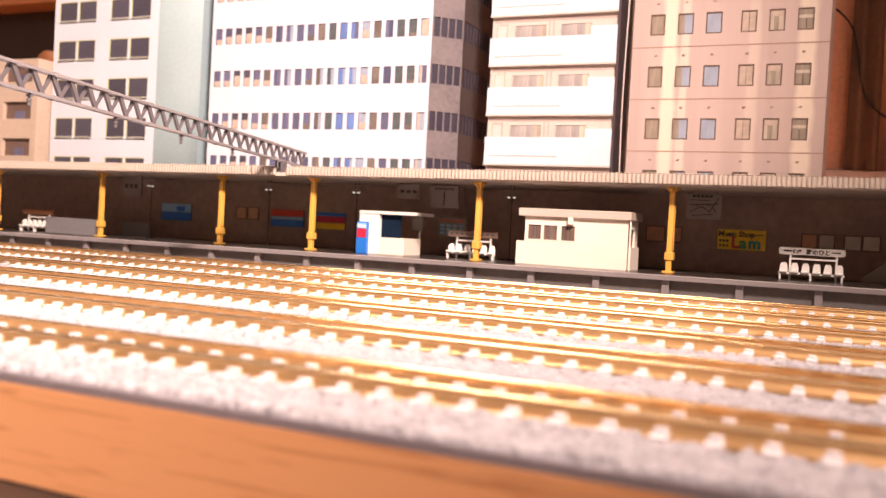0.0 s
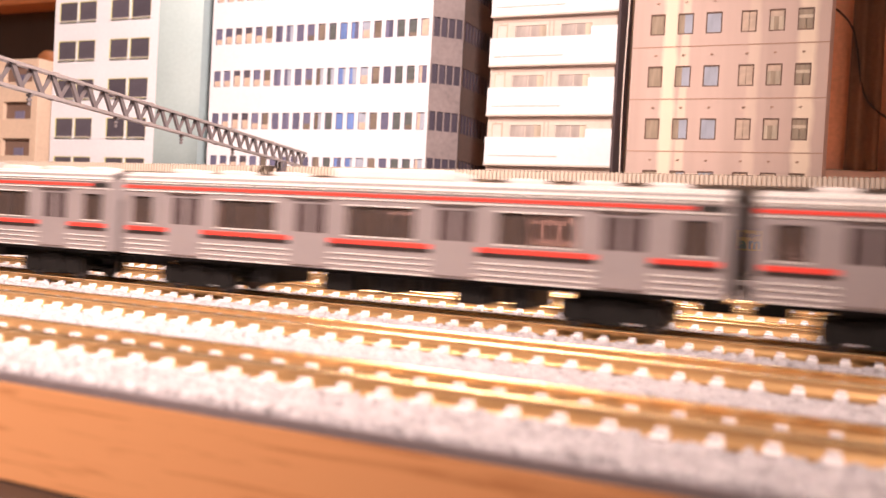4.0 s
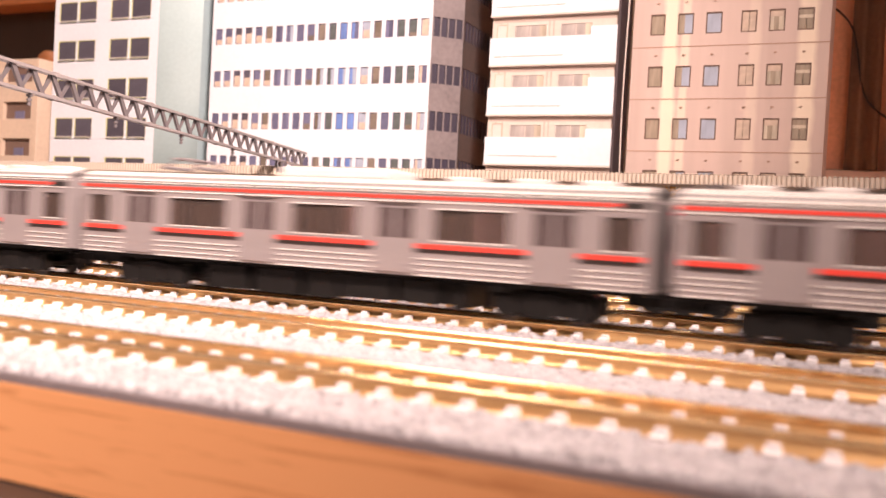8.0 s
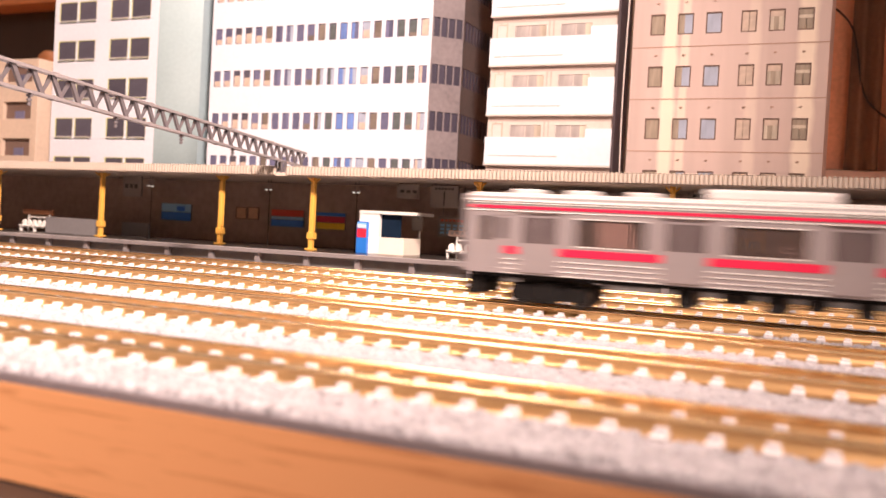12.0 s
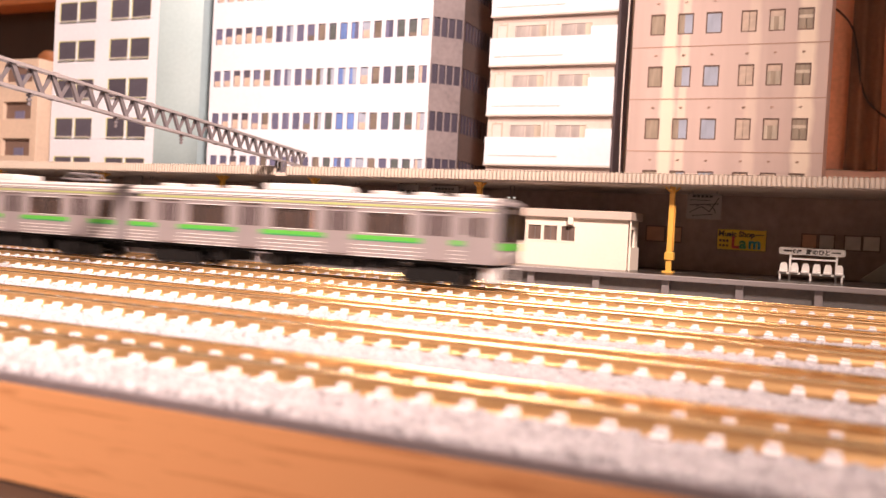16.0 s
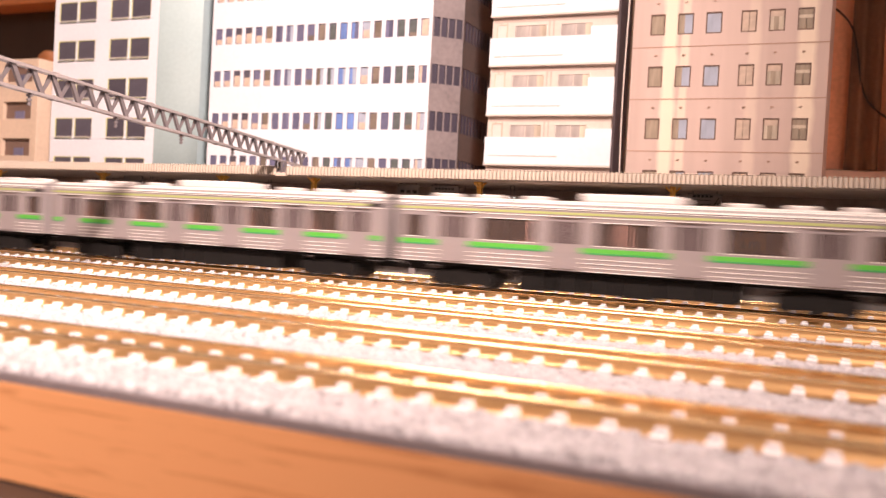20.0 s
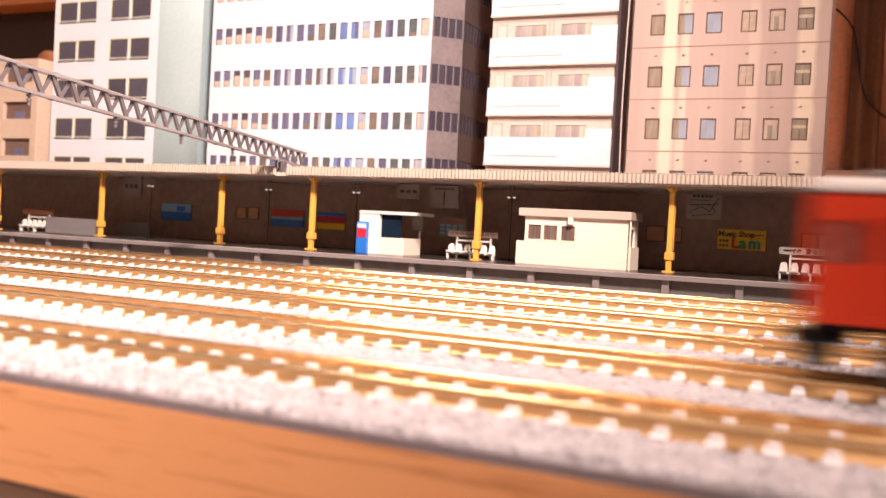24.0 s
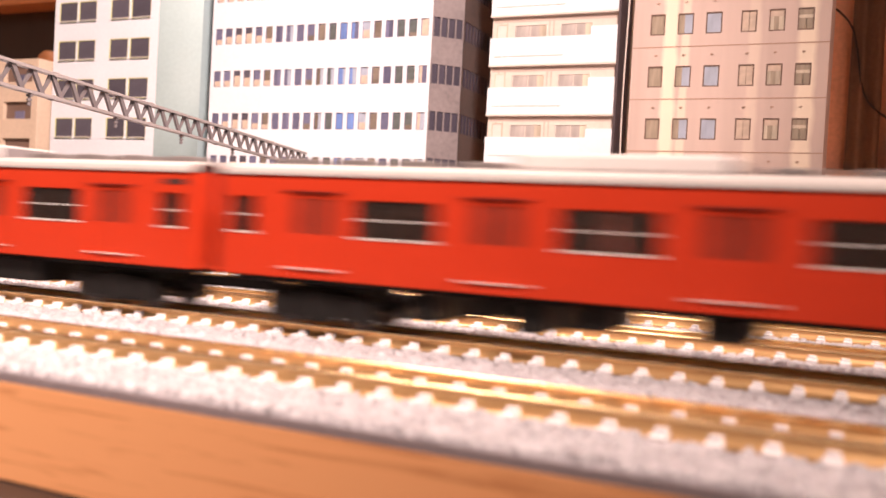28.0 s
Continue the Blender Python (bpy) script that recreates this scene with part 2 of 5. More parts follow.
def add_sunlight_bands(m, colour, bands):
    """Reflected sunlight put into a facade's colour as pale upright bands: (middle, half width) in millimetres along x.
    """
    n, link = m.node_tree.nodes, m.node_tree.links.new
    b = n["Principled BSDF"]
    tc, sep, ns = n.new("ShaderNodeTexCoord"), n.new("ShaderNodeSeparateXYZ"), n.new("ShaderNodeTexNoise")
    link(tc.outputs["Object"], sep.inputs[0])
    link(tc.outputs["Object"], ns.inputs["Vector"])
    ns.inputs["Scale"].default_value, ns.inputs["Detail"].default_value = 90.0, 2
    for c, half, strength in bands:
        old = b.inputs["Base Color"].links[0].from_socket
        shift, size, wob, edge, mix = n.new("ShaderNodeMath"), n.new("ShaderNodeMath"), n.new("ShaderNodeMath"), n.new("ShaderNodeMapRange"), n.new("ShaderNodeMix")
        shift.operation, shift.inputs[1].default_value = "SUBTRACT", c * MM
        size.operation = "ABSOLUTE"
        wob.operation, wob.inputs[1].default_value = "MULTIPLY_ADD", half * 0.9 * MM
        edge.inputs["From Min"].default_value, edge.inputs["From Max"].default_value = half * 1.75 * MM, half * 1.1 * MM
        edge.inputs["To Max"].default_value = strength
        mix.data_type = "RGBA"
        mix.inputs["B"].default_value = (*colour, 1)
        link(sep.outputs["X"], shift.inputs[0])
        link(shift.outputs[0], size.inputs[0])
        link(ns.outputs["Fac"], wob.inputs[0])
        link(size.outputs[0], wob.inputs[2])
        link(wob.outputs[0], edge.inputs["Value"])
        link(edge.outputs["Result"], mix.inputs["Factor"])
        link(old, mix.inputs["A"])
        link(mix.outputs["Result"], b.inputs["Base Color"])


add_sunlight_bands(M["b_pink"], (0.86, 0.75, 0.62), [(-80.0, 3.2, 0.85), (-73.5, 1.8, 0.55), (-24.0, 3.6, 0.75), (-45.0, 2.4, 0.3)])


# ---- mesh helpers (millimetres in, metres out) ----
def box(bm, x0, x1, y0, y1, z0, z1, bevel=0.0):
    v = [bm.verts.new((x * MM, y * MM, z * MM)) for x in (x0, x1) for y in (y0, y1) for z in (z0, z1)]
    faces = [bm.faces.new([v[i] for i in f]) for f in ((0, 1, 3, 2), (4, 6, 7, 5), (0, 4, 5, 1), (2, 3, 7, 6), (0, 2, 6, 4), (1, 5, 7, 3))]
    if bevel:
        edges = list({e for f in faces for e in f.edges})
        bmesh.ops.bevel(bm, geom=edges, offset=bevel * MM, segments=2, affect="EDGES", profile=0.6)
    return bm


def rod(bm, a, b, r, seg=8, r2=None):
    a, b = Vector(a) * MM, Vector(b) * MM
    turn = (b - a).to_track_quat("Z", "Y").to_matrix().to_4x4()
    m = Matrix.Translation((a + b) / 2) @ turn
    bmesh.ops.create_cone(bm, cap_ends=True, segments=seg, radius1=r * MM, radius2=(r if r2 is None else r2) * MM, depth=(b - a).length, matrix=m)
    return bm


def beam(bm, a, b, w, h):
    """A square bar from a to b."""
    a, b = Vector(a), Vector(b)
    along = (b - a).normalized()
    side = along.cross(Vector((0, 0, 1)))
    side = side.normalized() if side.length > 1e-4 else Vector((1, 0, 0))
    up = side.cross(along)
    v = [bm.verts.new((p + side * sx * w / 2 + up * sz * h / 2) * MM) for p in (a, b) for sx, sz in ((-1, -1), (1, -1), (1, 1), (-1, 1))]
    for f in ((3, 2, 1, 0), (4, 5, 6, 7), (0, 1, 5, 4), (1, 2, 6, 5), (2, 3, 7, 6), (3, 0, 4, 7)):
        bm.faces.new([v[i] for i in f])
    return bm


def sweep(bm, profile, x0, x1, closed=True):
    """A (y, z) outline swept along x."""
    a = [bm.verts.new((x0 * MM, y * MM, z * MM)) for y, z in profile]
    b = [bm.verts.new((x1 * MM, y * MM, z * MM)) for y, z in profile]
    n = len(profile)
    for i in range(n if closed else n - 1):
        j = (i + 1) % n
        bm.faces.new((a[i], a[j], b[j], b[i]))
    if closed:
        bm.faces.new(a[::-1])
        bm.faces.new(b)
    return bm


def mesh_of(name, bm, mat, smooth=False):
    bmesh.ops.recalc_face_normals(bm, faces=bm.faces[:])
    me = bpy.data.meshes.new(name)
    bm.to_mesh(me)
    bm.free()
    me.materials.append(mat)
    if smooth:
        me.shade_smooth()
    return me


def part(name, bm, mat, parent, label="", smooth=False):
    """One mesh under a thing or under a part."""
    ob = new(name, mesh_of(name, bm, mat, smooth))
    ob.parent = parent
    if label:
        tagged(ob, label)
    return ob


def piece(name, me, parent, x, y, z, rz=0.0):
    """One more object on a shared mesh."""
    ob = new(name, me)
    ob.parent = parent
    ob.matrix_basis = pose(x * MM, y * MM, z * MM, 0, 0, rz)
    return ob


def thing(name, label, category, group="", x=0, y=0, z=0, kind=""):
    ob = new(name)
    ob.empty_display_size = 0.01
    ob.matrix_basis = pose(x * MM, y * MM, z * MM)
    return tagged(ob, label, category, group, kind)


def solid(name, bm, mat, label, category="", kind="structure", group=""):
    return tagged(new(name, mesh_of(name, bm, mat)), label, category, group, kind)


def B():
    return bmesh.new()


def wall_open(bm, x0, x1, z0, z1, y0, y1, columns):
    """A wall slab in the xz plane with rectangular openings, one connected shell: columns of (xa, xb, [(za, zb), ...])."""
    xs = sorted({x0, x1, *[q for c in columns for q in c[:2]]})
    zs = sorted({z0, z1, *[q for c in columns for h in c[2] for q in h]})
    full = {}
    for i in range(len(xs) - 1):
        for j in range(len(zs) - 1):
            cx, cz = (xs[i] + xs[i + 1]) / 2, (zs[j] + zs[j + 1]) / 2
            full[i, j] = not any(a < cx < b and any(za < cz < zb for za, zb in hs) for a, b, hs in columns)
    made = {}

    def vert(i, j, y):
        if (i, j, y) not in made:
            made[i, j, y] = bm.verts.new((xs[i] * MM, y * MM, zs[j] * MM))
        return made[i, j, y]

    for (i, j), f in full.items():
        if not f:
            continue
        for y in (y0, y1):
            bm.faces.new((vert(i, j, y), vert(i + 1, j, y), vert(i + 1, j + 1, y), vert(i, j + 1, y)))
        for (di, dj), (p, q) in (((-1, 0), ((i, j), (i, j + 1))), ((1, 0), ((i + 1, j), (i + 1, j + 1))), ((0, -1), ((i, j), (i + 1, j))), ((0, 1), ((i, j + 1), (i + 1, j + 1)))):
            if not full.get((i + di, j + dj), False):
                bm.faces.new((vert(*p, y0), vert(*q, y0), vert(*q, y1), vert(*p, y1)))
    return bm


def tube(bm, pts, r, seg=8):
    """A bent round wire through the points, one connected mesh."""
    pts = [Vector(p) for p in pts]
    rings = []
    for i, p in enumerate(pts):
        way = (pts[min(i + 1, len(pts) - 1)] - pts[max(i - 1, 0)]).normalized()
        u = way.cross(Vector((0, 1, 0.1))).normalized()
        v = way.cross(u)
        rings.append([bm.verts.new((p + (u * math.cos(k * 2 * math.pi / seg) + v * math.sin(k * 2 * math.pi / seg)) * r) * MM) for k in range(seg)])
    for a, b in zip(rings, rings[1:]):
        for k in range(seg):
            bm.faces.new((a[k], a[(k + 1) % seg], b[(k + 1) % seg], b[k]))
    bm.faces.new(rings[0])
    bm.faces.new(rings[-1])
    return bm


# ---- layout numbers ----
SPACING, FIRST = 37.0, 90.4
TRACK_Y = [FIRST + SPACING * k for k in range(6)]
LEFT, RIGHT = -1620.0, 1480.0
PITCH_S, PHASE = 4.913, 4.0
BED = -0.9
PLAT_Z, PLAT_Y = 5.4, 294.0
WALL_Y = 376.0
ROOF_Y = 318.0
FACE_Y = 400.0
TILT = 0.0045


def rise(x):
    """Height added along the tracks so that the station fits the camera's view."""
    return TILT * (x + 290.0)


SLOPE = pose(0, 0, rise(0) * MM, 0, -math.degrees(math.atan(TILT)), 0)

# ---- the room ----
bm = B()
box(bm, LEFT - 60, RIGHT + 60, -900, 720, -33, -13.2)
solid("table_top", bm, M["table"], "dark table top under the layout board", "table")
bm = B()
box(bm, LEFT - 20, RIGHT + 20, 71.75, 560, -13, -2.05, 0.1)
tagged(new("layout_board", mesh_of("layout_board", bm, M["board"])), "pine layout board carrying the tracks, with streaked grain", "board")
bm = B()
box(bm, -2200, 2200, -1500, 1500, -760, -740)
solid("floor", bm, M["room_dark"], "dark room floor")
bm = B()
box(bm, -2200, 2200, -1500, 1500, 1900, 1920)
solid("ceiling", bm, M["room_wall"], "pale room ceiling")
for nm, q in (("wall_north", (-2200, 2200, 900, 920)), ("wall_south", (-2200, 2200, -1520, -1500)), ("wall_west", (-2220, -2200, -1500, 920)), ("wall_east", (2200, 2220, -1500, 920))):
    bm = B()
    box(bm, *q, -740, 1900)
    solid(nm, bm, M["room_wall"], "plain beige room wall")
for sx in (LEFT, RIGHT):
    for sy in (-850, 660):
        bm = B()
        box(bm, sx - 20, sx + 20, sy, sy + 40, -740, -33.2)
        solid("table_leg", bm, M["table"], "square dark table leg", "table leg", kind="")

# dark cupboard behind the left end, with a pale ledge and an orange wooden knob
cupboard = thing("cupboard", "dark wooden cupboard standing behind the buildings", "cupboard", x=-760, y=640, z=-740)
bm = B()
box(bm, -330, 250, 0, 240, 0, 1300, 4)
part("body", bm, M["room_dark"], cupboard)
bm = B()
box(bm, -330, 245, -30, 0, 948, 985, 2)
part("shelf_edge", bm, M["orange_thing"], cupboard, "brown wooden shelf edge")
bm = B()
rod(bm, (75, -40, 888), (75, 0, 888), 13, 20)
part("knob", bm, M["orange_thing"], cupboard, "round orange-brown knob", smooth=True)

# curtain behind the right end
curtain = thing("curtain", "red-brown curtain hanging in soft vertical folds", "curtain", x=0, y=545, z=-13)
bm = B()
rows = []
for i in range(140):
    x = -120 + i * 4.0
    y = 7.0 * math.sin(x * 0.085 + 0.7) + 3.0 * math.sin(x * 0.19 + 1.0)
    rows.append((x, y))
prev = None
for x, y in rows:
    cur = [bm.verts.new((x * MM, y * MM, z * MM)) for z in (75, 620)] + [bm.verts.new((x * MM, (y + 1.5) * MM, z * MM)) for z in (75, 620)]
    if prev:
        bm.faces.new((prev[0], cur[0], cur[1], prev[1]))
        bm.faces.new((prev[2], prev[3], cur[3], cur[2]))
        bm.faces.new((prev[1], cur[1], cur[3], prev[3]))
        bm.faces.new((prev[0], prev[2], cur[2], cur[0]))
    prev = cur
part("cloth", bm, M["curtain"], curtain, smooth=True)
bm = B()
box(bm, -120, 440, -14, 14, 0, 74, 3)
part("ledge", bm, M["pinkish"], curtain, "pink-brown ledge under the curtain")
# a dark strip added for the shade of one deep fold
bm = B()
prev = None
for i in range(15):
    x = -7.0 + i
    cur = [bm.verts.new(((x - 2 + (1.2 if j == 0 else 0) * (i / 7 - 1)) * MM, (-12 + 1.5 * math.sin(i * 0.9) + d) * MM, z * MM)) for d in (0, 0.8) for j, z in enumerate((74.2, 560))]
    if prev:
        for a, b in ((0, 1), (2, 3), (0, 2), (1, 3)):
            bm.faces.new((prev[a], cur[a], cur[b], prev[b]))
    prev = cur
part("drape", bm, M["drape"], curtain, "dark cloth strip standing in for a shaded fold", smooth=True)
cord = thing("cord", "thin black cord hanging in front of the curtain", "cord", x=0, y=532, z=-13)
bm = B()
pts = [(-32, 0, 167), (-22.5, 0, 163.5), (-15.2, 0, 158), (-9.4, 0, 150), (-6.5, 0, 136), (-4.0, 0, 118), (0.4, 0, 109), (9, 0, 101.7), (25, 0, 92)]
for _ in range(2):
    pts = [pts[0]] + [tuple(a[i] * (1 - q) + b[i] * q for i in range(3)) for a, b in zip(pts, pts[1:]) for q in (0.25, 0.75)] + [pts[-1]]
tube(bm, pts, 0.55)
part("wire", bm, M["cord"], cord, smooth=True)


# ---- tracks ----
def rail_profile(y):
    half = [(1.05, -0.75), (1.05, -0.4), (0.82, -0.22), (0.6, 0.0), (0.43, 0.25), (0.33, 0.55), (0.3, 1.06)]
    return [(y - a, z) for a, z in half] + [(y + a, z) for a, z in half[::-1]]


def head_profile(y):
    half = [(0.3, 1.06), (0.48, 1.12), (0.48, 1.3), (0.44, 1.38), (0.34, 1.45), (0.2, 1.49)]
    return [(y - a, z) for a, z in half] + [(y + a, z) for a, z in half[::-1]]


bm = B()
box(bm, -0.85, 0.85, -8, 8, BED - 0.2, 0.0, 0.12)
for sy in (-1, 1):
    box(bm, -0.62, 0.62, sy * 5.35 - 0.75, sy * 5.35 + 0.75, -0.1, 0.46, 0.1)
    box(bm, -0.62, 0.62, sy * 3.45 - 0.55, sy * 3.45 + 0.55, -0.1, 0.46, 0.1)
SLEEPER = mesh_of("sleeper", bm, M["sleeper"])


def stones(name, parent, x0, x1, bands, count, seed):
    """Rounded ballast pebbles pressed into the bed, joined into one mesh."""
    rnd = np.random.RandomState(seed)
    g = (1 + 5 ** 0.5) / 2
    shape = np.array([(s * a, t * b, 0) for a, b in ((1, g),) for s in (-1, 1) for t in (-1, 1)], float)
    shape = np.concatenate([shape, shape[:, [2, 0, 1]], shape[:, [1, 2, 0]]]) / (1 + g * g) ** 0.5
    near = [[j for j in range(12) if j != i and np.linalg.norm(shape[i] - shape[j]) < 1.1] for i in range(12)]
    tri = [(i, j, k) for i in range(12) for j in near[i] for k in near[i] if i < j < k and k in near[j]]
    tri = np.array([t if np.dot(np.cross(shape[t[1]] - shape[t[0]], shape[t[2]] - shape[t[0]]), shape[t[0]]) > 0 else (t[0], t[2], t[1]) for t in tri])
    wide = np.array([b - a for a, b in bands])
    which = rnd.choice(len(bands), count, p=wide / wide.sum())
    y = np.array([bands[w][0] for w in which]) + rnd.rand(count) * wide[which]
    x = x0 + rnd.rand(count) * (x1 - x0)
    r = rnd.uniform(0.6, 1.45, count)
    pts = shape[None] * rnd.uniform(0.75, 1.15, (count, 12, 1)) * r[:, None, None]
    pts *= np.stack([rnd.uniform(0.8, 1.3, count), rnd.uniform(0.7, 1.0, count), rnd.uniform(0.6, 0.95, count)], 1)[:, None]
    ang = rnd.rand(count) * 6.283
    c, sn = np.cos(ang)[:, None], np.sin(ang)[:, None]
    pts = np.stack([pts[..., 0] * c - pts[..., 1] * sn + x[:, None], pts[..., 0] * sn + pts[..., 1] * c + y[:, None], pts[..., 2] + (BED - r * 0.12)[:, None]], 2)
    faces = (tri[None] + 12 * np.arange(count)[:, None, None]).reshape(-1, 3)
    me = bpy.data.meshes.new(name)
    me.from_pydata((pts.reshape(-1, 3) * MM).tolist(), [], faces.tolist())
    me.materials.append(M["stone"])
    me.shade_smooth()
    ob = new(name, me)
    ob.parent = parent
    return tagged(ob, "loose grey ballast grains", kind="stuff")


def build_track(k):
    y = TRACK_Y[k]
    use = ("along the board's wooden edge", "under the vermilion train", "under the red-striped train", "under the crimson-striped train", "under the green-striped train", "beside the platform")[k]
    tr = thing("railway_track", "brass-brown rails on pale sleepers " + use, "railway track", "parallel tracks", y=y)
    bm = B()
    sweep(bm, [(-18.46, BED - 1.1), (-18.3, BED - 0.1), (-17.9, BED), (17.9, BED), (18.3, BED - 0.1), (18.46, BED - 1.1)], LEFT, RIGHT)
    part("ballast_bed", bm, M["ballast"], tr, "grey moulded ballast bed")
    if k == 0:
        bm = B()
        box(bm, LEFT, RIGHT, -18.62, -18.47, BED - 1.1, BED - 0.12)
        part("bed_edge", bm, M["bed_edge"], tr, "dark grey plastic side of the bed")
    for sy in (-1, 1):
        bm = B()
        sweep(bm, rail_profile(sy * 4.5), LEFT, RIGHT)
        rl = part("rail", bm, M["rail_web"], tr, "brass-brown rail web and foot", smooth=False)
        bm = B()
        sweep(bm, head_profile(sy * 4.5), LEFT, RIGHT)
        part("rail_head", bm, M["rail"], rl, "bright golden rail head")
    # sleepers within reach of the view are pieces, the rest one mesh
    near_left = (-150, -215, -260, -310, -350, -390)[k]
    far = B()
    i = -int((RIGHT - PHASE) / PITCH_S)
    while True:
        x = PHASE - i * PITCH_S
        if x < LEFT + 3:
            break
        if near_left <= x <= 14:
            piece("sleeper", SLEEPER, tr, x, 0, 0)
        else:
            box(far, x - 0.85, x + 0.85, -8, 8, BED - 0.2, 0.0)
        i += 1
    tagged(part("far_sleepers", far, M["sleeper"], tr, "rows of concrete sleepers"), kind="stuff")
    stones("gravel", tr, near_left, 12, [(-18.2, -8.2), (8.2, 18.2)] if k else [(-17.3, -16.3), (-16.9, -8.2), (-8, -5.8), (8.2, 18.2)], (6300, 6500, 5500, 4500, 3500, 2500)[k], 20 + k)
    return tr


tracks = [build_track(k) for k in range(6)]


# ---- trains ----
DOORS = (-48.2, -16.1, 16.1, 48.2)
WINDOWS = (-32.15, 0.0, 32.15)
HALF, SIDE = 65.8, 9.3
SILL, HEAD, FOOT, EAVE = 15.5, 21.4, 8.55, 25.0


def roof_outline():
    pts = [(-SIDE, EAVE)]
    for i in range(0, 13):
        a = math.pi * i / 12
        pts.append((-math.cos(a) * (SIDE - 0.15), EAVE + 0.25 + 1.9 * math.sin(a) ** 0.75))
    pts.append((SIDE, EAVE))
    return pts


def bogie(parent, x):
    bm = B()
    box(bm, x - 2.2, x + 2.2, -6, 6, 4.4, 7.2)
    box(bm, x - 7.5, x + 7.5, -5.8, 5.8, 6.0, FOOT - 0.9)
    bg = part("bogie", bm, M["under"], parent, "black bogie")
    for sy in (-1, 1):
        bm = B()
        box(bm, x - 9.8, x + 9.8, sy * 6.6 - 0.5, sy * 6.6 + 0.5, 3.0, 6.6, 0.2)
        box(bm, x - 3.0, x + 3.0, sy * 6.8 - 0.7, sy * 6.8 + 0.7, 2.3, 7.0, 0.3)
        for sx in (-7, 7):
            box(bm, x + sx - 1.7, x + sx + 1.7, sy * 6.8 - 0.8, sy * 6.8 + 0.8, 2.5, 6.2, 0.4)
        part("side_frame", bm, M["under"], bg)
    for sx in (-7, 7):
        bm = B()
        for sy in (-1, 1):
            rod(bm, (x + sx, sy * 3.9, 4.1), (x + sx, sy * 5.2, 4.1), 2.75, 18)
        rod(bm, (x + sx, -3.9, 4.1), (x + sx, 3.9, 4.1), 0.6, 8)
        part("wheelset", bm, M["wheel"], bg, "dark metal wheelset")


